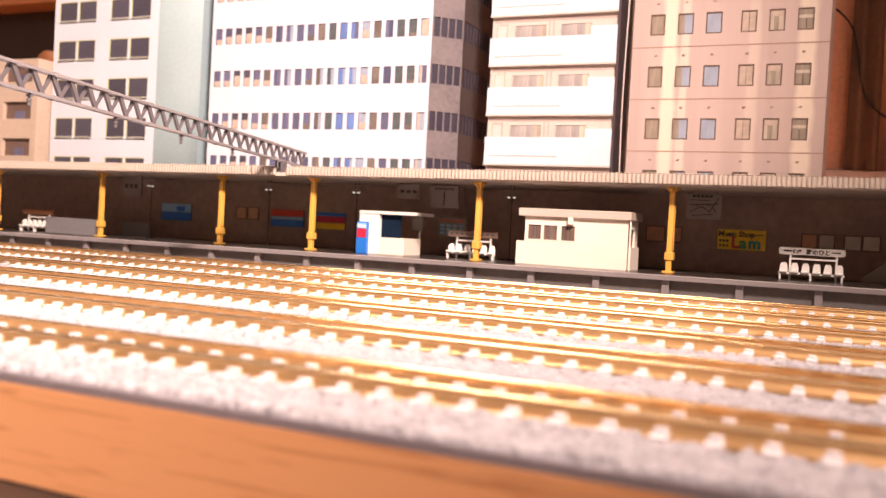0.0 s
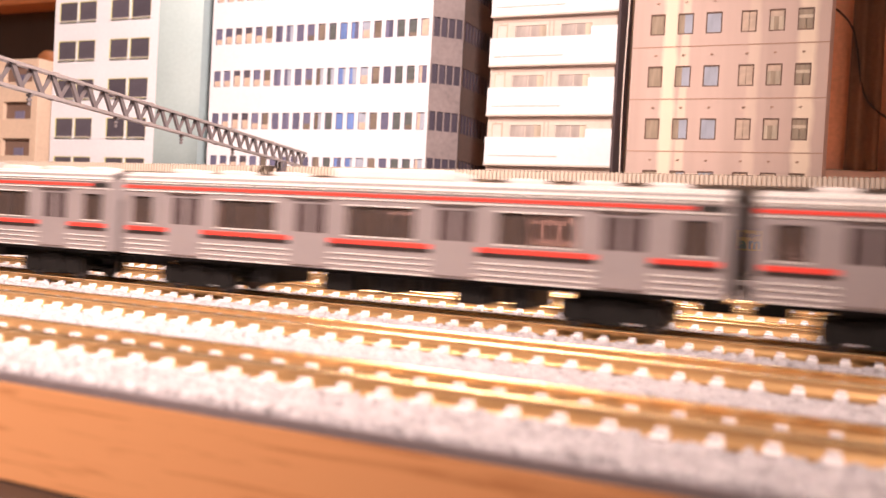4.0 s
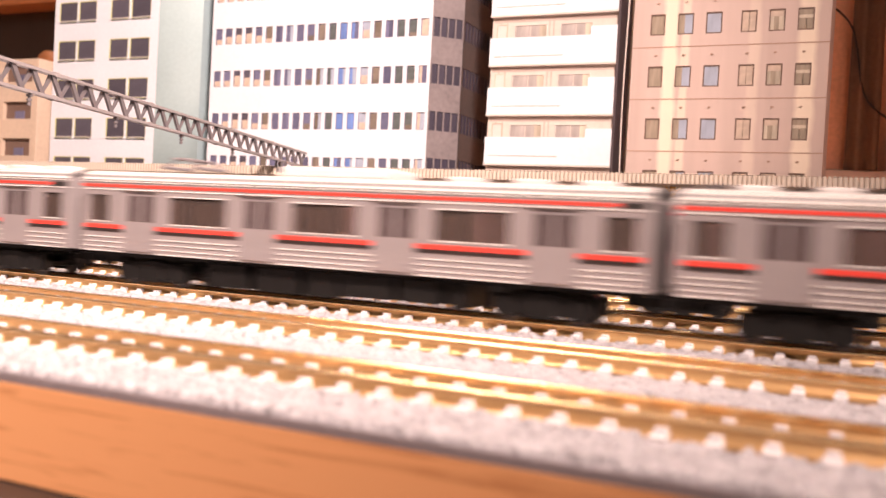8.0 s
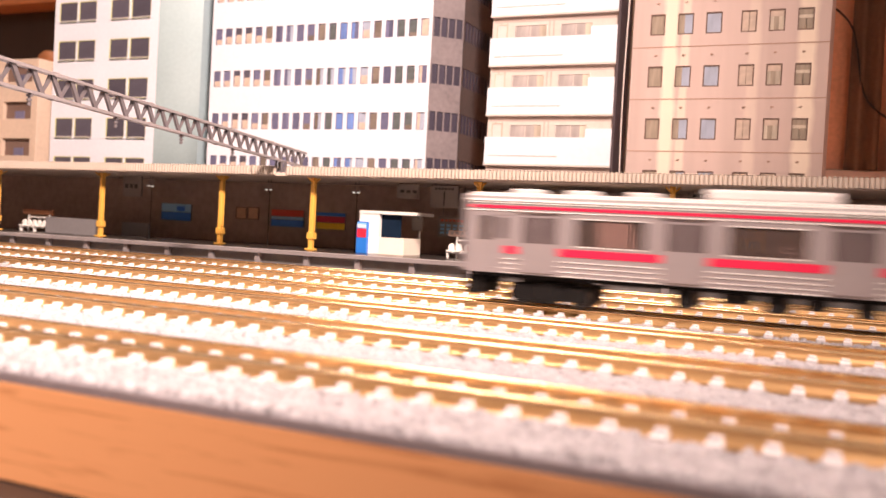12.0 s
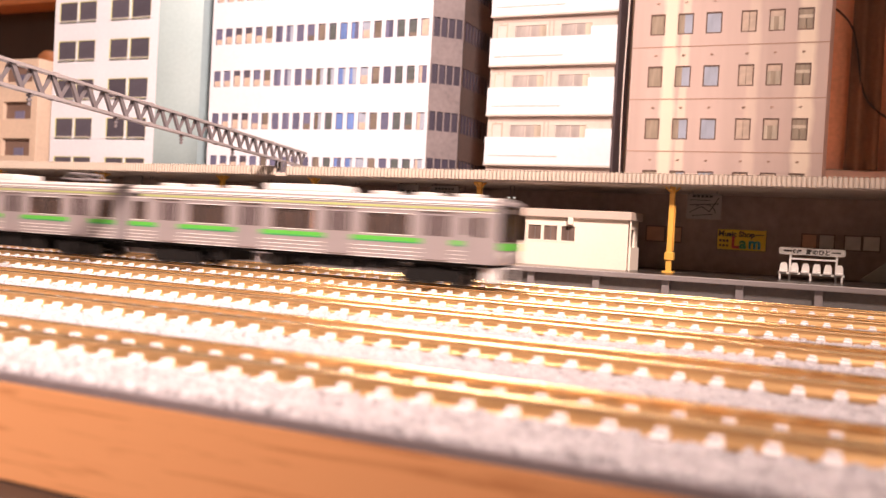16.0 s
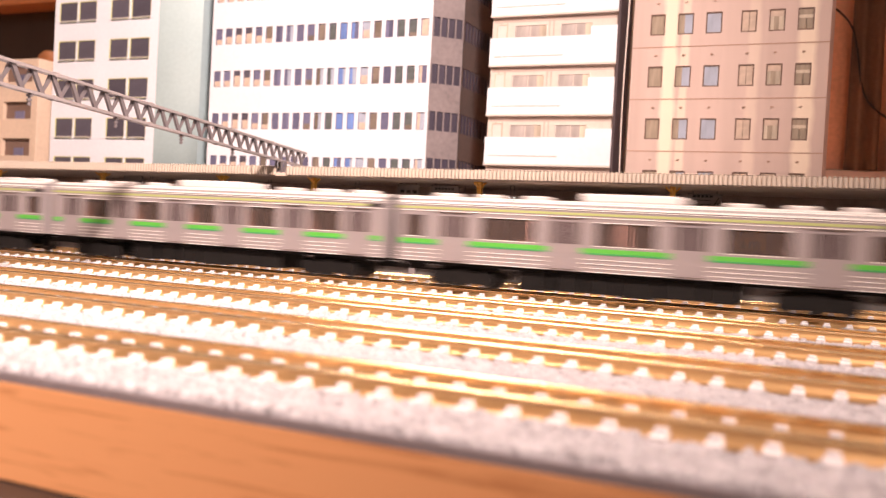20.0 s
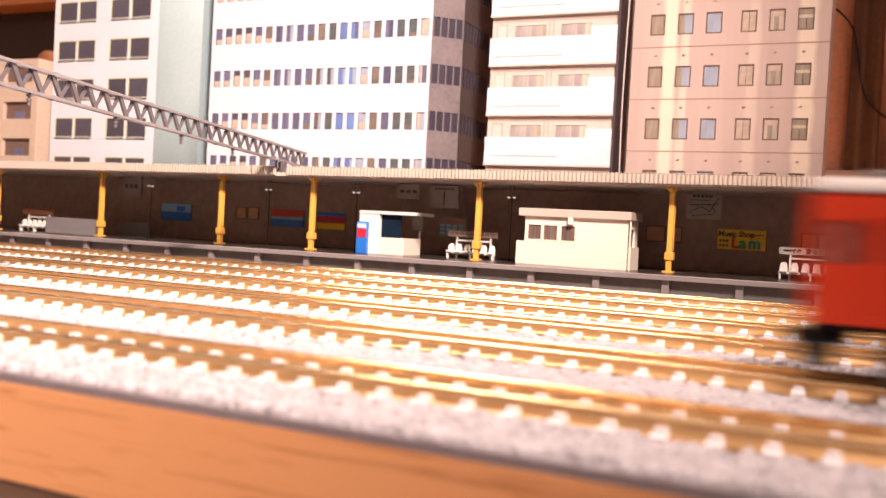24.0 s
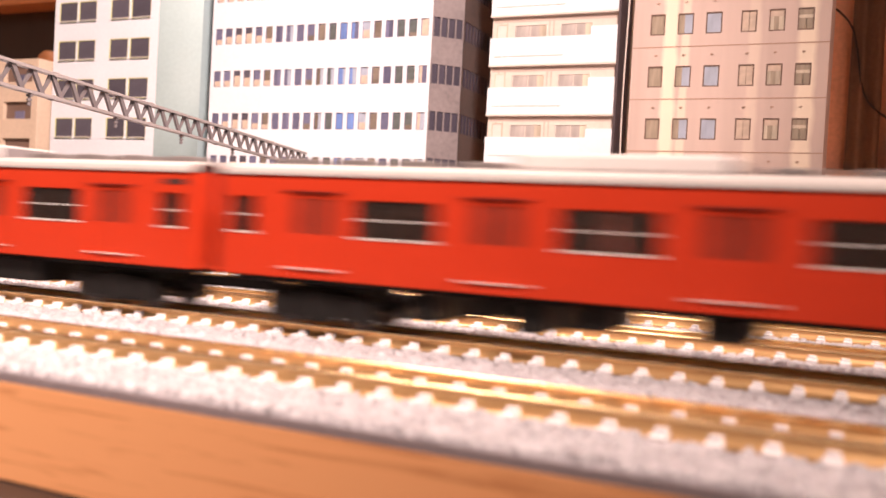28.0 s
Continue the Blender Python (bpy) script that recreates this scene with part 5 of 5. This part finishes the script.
# white office block with paired dark windows
b1 = thing("office_building", "white card office block with paired dark windows, pale blue side", "building", "card buildings")
X0, X1, Y0, Y1, TOP = -450.5, -369.0, FACE_Y, 433.0, 172.0
cols = [(-447.0, -432.4), (-431.2, -417.0), (-405.9, -391.6), (-390.2, -375.4)]
rowz = [60.3 + 23.1 * i for i in range(-2, 5)]
bm = B()
wall_open(bm, X0, X1, GROUND, TOP, Y0, Y0 + 1, [(a, b, [(z, z + 11.8) for z in rowz]) for a, b in cols])
part("front_wall", bm, M["b_white"], b1)
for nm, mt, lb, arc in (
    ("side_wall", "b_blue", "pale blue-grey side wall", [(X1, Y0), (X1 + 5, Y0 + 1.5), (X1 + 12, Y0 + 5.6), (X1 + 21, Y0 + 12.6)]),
    ("end_wall", "b_blue_shaded", "pale blue end strip, darkened for shade", [(X1 + 21, Y0 + 12.6), (X1 + 30, Y0 + 22), (X1 + 30, Y1)]),
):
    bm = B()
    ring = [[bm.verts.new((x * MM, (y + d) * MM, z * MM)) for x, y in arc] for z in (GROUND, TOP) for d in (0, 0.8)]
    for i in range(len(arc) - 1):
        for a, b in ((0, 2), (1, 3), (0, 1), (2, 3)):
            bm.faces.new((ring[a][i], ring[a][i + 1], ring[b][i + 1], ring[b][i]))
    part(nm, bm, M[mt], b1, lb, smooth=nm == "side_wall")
bm = B()
box(bm, X0, X0 + 1, Y0 + 1, Y1, GROUND, TOP)
box(bm, X0 + 1, X1 - 1, Y1 - 1, Y1, GROUND, TOP)
part("rear_wall", bm, M["b_white"], b1)
bm = B()
box(bm, X0 + 1, X1 - 1, Y0 + 1, Y1 - 1, TOP - 2, TOP - 0.5)
part("roof", bm, M["b_white"], b1)
for a, b in cols:
    for z in rowz:
        card_window(b1, a + 0.02, Y0 + 0.35, z + 0.02, b - a - 0.04, 11.76, M["win_dark"], M["lime_line"], 0.4, sill=True)

# long white office block with bands of narrow windows, and its shaded grey side
b2 = thing("office_tower", "white card office tower with rows of narrow blue-grey windows", "building", "card buildings")
X0, X1, Y0, Y1, TOP = -330.5, -196.0, FACE_Y, 464.0, 178.0
n = 20
cols = [(X0 + 2.4 + i * 6.63, X0 + 6.9 + i * 6.63) for i in range(n)]
rowz = [65.8 + 23.1 * i for i in range(-2, 5)]
bm = B()
wall_open(bm, X0, X1, GROUND, TOP, Y0, Y0 + 1, [(a, b, [(z, z + 8.7) for z in rowz]) for a, b in cols])
part("front_wall", bm, M["b_white"], b2)
# the canted corner and the long side behind it, light and shade put into their tones
CX, CY = -184.3, 412.0
CANT = math.degrees(math.atan2(CY - Y0, CX - X1))
RUN = math.hypot(CY - Y0, CX - X1)
ccols = [(1.0 + i * 3.95, 4.2 + i * 3.95) for i in range(4)]
scols = [(CY + 2.0 + i * 4.0, CY + 5.4 + i * 4.0) for i in range(12)]
bm = B()
wall_open(bm, 0.3, RUN, GROUND, TOP, 0, 1, [(a, b, [(z, z + 9.5) for z in rowz]) for a, b in ccols])
bmesh.ops.transform(bm, matrix=Matrix.Translation((X1 * MM, Y0 * MM, 0)) @ Matrix.Rotation(radians(CANT), 4, "Z"), verts=bm.verts[:])
part("corner_wall", bm, M["tile_lit"], b2, "tiled canted corner, paler for the light on it")
bm = B()
wall_open(bm, CY + 0.1, Y1, GROUND, TOP, -1, 0, [(a, b, [(z, z + 9.5) for z in rowz]) for a, b in scols])
bmesh.ops.transform(bm, matrix=Matrix.Translation((CX * MM, 0, 0)) @ Matrix.Rotation(radians(90), 4, "Z") @ Matrix.Diagonal((1, -1, 1, 1)), verts=bm.verts[:])
part("side_wall", bm, M["b_grey_shaded"], b2, "grey-brown tiled side wall, darkened for shade")
bm = B()
box(bm, X0, X0 + 1, Y0 + 1, Y1, GROUND, TOP)
box(bm, X0 + 1, CX - 1.1, Y1 - 1, Y1, GROUND, TOP)
part("rear_wall", bm, M["b_white"], b2)
bm = B()
box(bm, X0 + 1, X1 - 1.1, Y0 + 1, Y1 - 1, TOP - 2, TOP - 0.5)
part("roof", bm, M["b_white"], b2)
palette = ["win_grey", "win_grey", "win_dark", "win_dark", "win_grey", "win_tan", "win_grey", "win_grey", "win_grey", "win_grey", "win_tan", "win_green", "win_blue", "win_blue", "win_sky", "win_tan", "win_grey", "win_green", "win_green", "win_glint"]
split = {0: 0.35, 1: 0.45, 2: 0.62, 3: 0.6, 4: 0.45, 5: 0.3, 9: 0.3, 14: 0.5, 15: 0.25, 18: 0.2}
for z in rowz:
    for i, (a, b) in enumerate(cols):
        panes = None
        if i in split:
            q = split[i] + rnd.uniform(-0.08, 0.08)
            panes = ((0, 1, q, 1, M[palette[i]]), (0, 1, 0, q, M["win_glint" if i < 9 or i == 14 else "win_tan"]))
        elif rnd.random() < 0.4:
            q = rnd.uniform(0.35, 0.65)
            panes = ((0, q, 0, 1, M[palette[i]]), (q, 1, 0, 1, M[rnd.choice((palette[i], "win_grey", "win_sky"))]))
        card_window(b2, a + 0.02, Y0 + 0.4, z + 0.02, b - a - 0.04, 8.66, M[palette[i]], M["win_grey"], 0.25, panes=panes)
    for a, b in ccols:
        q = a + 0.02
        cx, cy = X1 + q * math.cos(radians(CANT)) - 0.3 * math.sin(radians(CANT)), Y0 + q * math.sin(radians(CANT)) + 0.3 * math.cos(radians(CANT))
        card_window(b2, cx, cy, z + 0.02, b - a - 0.04, 9.46, M["win_shaded"], M["win_shaded"], 0.25, side=True, turn=CANT)
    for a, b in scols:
        card_window(b2, CX - 0.35, a + 0.02, z + 0.02, b - a - 0.04, 9.46, M["win_shaded"], M["win_shaded"], 0.25, side=True)

# cream apartment block with balconies
b3 = thing("apartment_building", "cream card apartment block with white balconies", "building", "card buildings")
X0, X1, Y0, Y1, TOP = -164.5, -103.0, FACE_Y + 1.7, 421.0, 166.0
storeys = [49.2 + 23.3 * i for i in range(-2, 5)]
# the tan of this wall stands for the shade in the balcony recess
bm = B()
box(bm, X0, X1 - 0.4, Y0, Y0 + 1, GROUND, TOP)
part("front_wall", bm, M["b_tan"], b3, "recessed wall behind the balconies, tan for its shade")
# this side's shade is in its mauve colour
bm = B()
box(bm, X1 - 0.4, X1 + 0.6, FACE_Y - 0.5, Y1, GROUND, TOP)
part("side_wall", bm, M["b_side"], b3, "mauve side wall, darkened for shade")
bm = B()
box(bm, X0, X0 + 1, Y0 + 1, Y1, GROUND, TOP)
box(bm, X0 + 1, X1 - 0.4, Y1 - 1, Y1, GROUND, TOP)
box(bm, X0 + 1, X1 - 0.4, Y0 + 1, Y1 - 1, TOP - 2, TOP - 0.6)
part("rear_wall", bm, M["b_cream"], b3)
for z in storeys:
    bm = B()
    box(bm, X0 - 0.4, X1 - 0.5, FACE_Y - 0.6, Y0, z, z + 0.8)
    bal = part("balcony", bm, M["b_cream"], b3, "balcony slab")
    bm = B()
    box(bm, X0 - 0.2, X1 - 0.6, FACE_Y - 0.4, FACE_Y + 0.2, z + 0.8, z + 13.4)
    part("parapet", bm, M["b_white"], bal, "white balcony parapet")
    bm = B()
    box(bm, X0 + 2, X0 + 36, FACE_Y - 0.5, FACE_Y - 0.4, z + 4.4, z + 4.7)
    part("joint_line", bm, M["b_line"], bal, "thin line on the parapet")
    bm = B()
    box(bm, X1 - 13, X1 - 0.6, FACE_Y + 0.2, Y0, z + 13.4, z + 17.5)
    part("screen", bm, M["b_white"], bal, "white balcony screen")
    # shadow below the next slab, painted on as a brown band
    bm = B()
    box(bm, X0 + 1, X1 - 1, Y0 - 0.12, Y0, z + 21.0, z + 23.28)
    part("soffit_band", bm, M["b_shade_and_joint"], bal, "brown band painted as shade under the slab above")
    bm = B()
    for a, b in ((-160.6, -159.8), (-157.3, -156.7), (-136.4, -135.8), (-134.4, -133.8)):
        box(bm, a, b, Y0 - 0.1, Y0, z + 13.0, z + 20.9)
    part("wall_joints", bm, M["b_shade_and_joint"], bal, "thin upright brown lines on the wall")
    for a, b in ((-153.2, -137.2), (-130.8, -115.4)):
        card_window(b3, a, Y0 - 0.35, z + 13.0, b - a, 6.5, M["win_recess"], M["b_cream"], 0.3, panes=((0, 0.47, 0, 1, M["win_recess"]), (0.5, 0.78, 0, 1, M["win_recess"]), (0.78, 1, 0, 1, M["win_pale"])))
    card_window(b3, -162.0, Y0 - 0.35, z + 9.0, 5, 11, M["b_cream"], M["win_pale"], 0.25)

# pink-beige hotel
b4 = thing("hotel_building", "pink-beige card hotel with six columns of small windows", "building", "card buildings")
X0, X1, Y0, Y1, TOP = -96.5, -15.6, FACE_Y, 440.0, 162.0
cols = [(-89.0, -82.6, "win_drab"), (-77.2, -70.4, "win_pale"), (-65.3, -58.5, "win_sky"), (-50.8, -44.4, "win_pale"), (-39.6, -33.2, "win_pale"), (-28.4, -22.0, "win_pale")]
rowz = [62.1 + 22.75 * i for i in range(-2, 5)]
bm = B()
wall_open(bm, X0, X1, GROUND, TOP, Y0, Y0 + 1, [(a, b, [(z, z + 9.2) for z in rowz]) for a, b, m in cols])
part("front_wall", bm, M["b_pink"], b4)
bm = B()
box(bm, X0, X0 + 1, Y0 + 1, Y1, GROUND, TOP)
box(bm, X1 - 1, X1, Y0 + 1, Y1, GROUND, TOP)
box(bm, X0 + 1, X1 - 1, Y1 - 1, Y1, GROUND, TOP)
box(bm, X0 + 1, X1 - 1, Y0 + 1, Y1 - 1, TOP - 2, TOP - 0.5)
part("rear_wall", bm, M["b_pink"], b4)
for z in rowz:
    bm = B()
    box(bm, X0, X1, Y0 - 0.12, Y0, z + 17.3, z + 17.75)
    part("storey_joint", bm, M["b_line"], b4, "thin storey joint line")
    for a, b, mt in cols:
        kind = [c[0] for c in cols].index(a)
        panes = {
            1: ((0, 0.42, 0, 1, M["win_drab"]), (0.42, 1, 0, 1, M["win_sky"])),
            3: ((0, 0.48, 0, 1, M["win_glint"]), (0.52, 1, 0, 1, M["win_glint"])),
            4: ((0, 1, 0.7, 1, M["win_glint"]), (0, 0.26, 0, 0.7, M["win_pale"]), (0.26, 0.62, 0, 0.7, M["win_drab"]), (0.62, 1, 0, 0.7, M["win_pale"])),
            5: ((0, 1, 0.72, 1, M["win_drab"]), (0, 1, 0.56, 0.72, M["win_pale"]), (0, 0.5, 0, 0.56, M["win_drab"]), (0.54, 1, 0, 0.56, M["win_drab"])),
        }.get(kind)
        card_window(b4, a + 0.02, Y0 + 0.3, z + 0.02, b - a - 0.04, 9.16, M[mt], M["win_frame"], 0.5, panes=panes)
        bm = B()
        box(bm, (a + b) / 2 - 0.6, (a + b) / 2 + 0.6, Y0 - 0.5, Y0, z + 13.6, z + 14.1, 0.1)
        part("vent_cap", bm, M["b_line"], b4, "tiny vent cap")

# low beige block at the far end
b0 = thing("low_building", "low beige card block with recessed balconies", "building", "card buildings")
X0, X1, Y0, Y1, TOP = -560.0, -457.0, 395.0, 436.0, 107.5
rowz = [48.5 + 22.5 * i for i in range(-2, 3)]
cols = [(-548 + i * 31, -524 + i * 31) for i in range(3)]
bm = B()
wall_open(bm, X0, X1, GROUND, TOP, Y0, Y0 + 3, [(a, b, [(z, z + 10.5) for z in rowz]) for a, b in cols])
part("front_wall", bm, M["b_beige"], b0)
bm = B()
box(bm, X0, X0 + 1, Y0 + 3, Y1, GROUND, TOP)
box(bm, X1 - 1, X1, Y0 + 3, Y1, GROUND, TOP)
box(bm, X0 + 1, X1 - 1, Y1 - 1, Y1, GROUND, TOP)
box(bm, X0 + 1, X1 - 1, Y0 + 3, Y1 - 1, TOP - 3, TOP - 1)
part("rear_wall", bm, M["b_beige"], b0)
for a, b in cols:
    for z in rowz:
        bm = B()
        box(bm, a, b, Y0 + 2.6, Y0 + 3.2, z, z + 10.5)
        part("recess", bm, M["win_frame"], b0, "dark balcony recess")
        bm = B()
        box(bm, a + 8, a + 16, Y0 + 2.2, Y0 + 2.6, z, z + 5)
        part("door_panel", bm, M["win_grey"], b0)

# thin pale cable between two buildings
cb = thing("hanging_wire", "thin pale wire hanging between two card buildings", "wire", x=-99.0, y=399, z=GROUND)
bm = B()
tube(bm, [(0.35 * math.sin(i * 0.7), 0, i * 12.0) for i in range(16)], 0.32)
part("wire", bm, M["b_cream"], cb)


# ---- movement ----
def run_train(cars, y, rows, pitch, turned=(7,)):
    """Key every car; rows of (seconds, x of the train's -x end)."""
    for i, car in enumerate(cars):
        off = HALF + 1.5 + i * pitch
        turn = 180 if i in turned else 0
        walk(car, [(t, pose((x + off) * MM, y * MM, 0, 0, 0, turn)) for t, x in rows])


def motions():
    silver = [(0.0, 252.0), (1.0, 118.0), (2.0, -15.6), (2.5, -81.6), (3.0, -149.0), (3.5, -220.5), (4.0, -288.0), (4.5, -356.0), (5.0, -424.0), (5.5, -492.3), (6.0, -561.8), (6.5, -630.5), (7.0, -700.0), (7.5, -771.5), (8.0, -842.7), (8.5, -914.5), (9.0, -982.0), (9.5, -1056.0), (9.8, -1101.5), (10.0, -1132.5), (10.5, -1207.5), (11.0, -1279.0), (11.5, -1345.0), (12.2, -1420.0), (13.2, -1462.0), (14.0, -1470.0), (28.0, -1470.0)]
    run_train(TRAINS["silver"], TRACK_Y[2], silver, 135.5)
    # -x end of a train that runs towards +x is its tail
    pink = [(0.0, -1500.0), (1.5, -1500.0), (2.5, -1480.0), (3.5, -1415.0), (4.5, -1290.0), (5.5, -1134.0), (10.5, -328.0), (11.0, -246.5), (11.5, -163.8), (12.0, -84.0), (12.2, -52.5), (12.5, -6.0), (13.0, 72.0), (13.6, 158.0), (14.4, 235.0), (15.2, 260.0), (28.0, 260.0)]
    run_train(TRAINS["pink"], TRACK_Y[3], pink, 135.5)
    length = 135.5 * 8
    green = [(0.0, -440.0), (13.4, -440.0), (14.0, -420.0), (14.5, -358.0), (15.0, -276.5), (15.5, -183.5), (16.0, -87.5), (16.4, -9.6), (17.0, 106.5), (17.5, 204.5), (18.0, 303.0), (18.5, 401.0), (19.0, 499.5), (19.5, 597.0), (20.0, 691.5), (20.5, 785.5), (21.0, 876.5), (21.2, 911.5), (21.5, 967.5), (22.0, 1055.0), (22.6, 1150.0), (23.4, 1240.0), (24.4, 1290.0), (28.0, 1290.0)]
    run_train(TRAINS["green"], TRACK_Y[4], [(t, x - length) for t, x in green], 135.5, (6, 7))
    red = [(0.0, 300.0), (21.8, 300.0), (22.4, 268.0), (23.0, 178.0), (23.5, 86.0), (24.0, -7.6), (24.3, -63.8), (24.7, -138.5), (25.0, -196.5), (25.2, -234.0), (25.5, -288.5), (26.0, -377.0), (26.5, -471.5), (27.0, -568.0), (27.5, -667.0), (28.0, -766.5)]
    run_train(TRAINS["red"], TRACK_Y[1], [(t, x - 1.0) for t, x in red], 134.0)


motions()
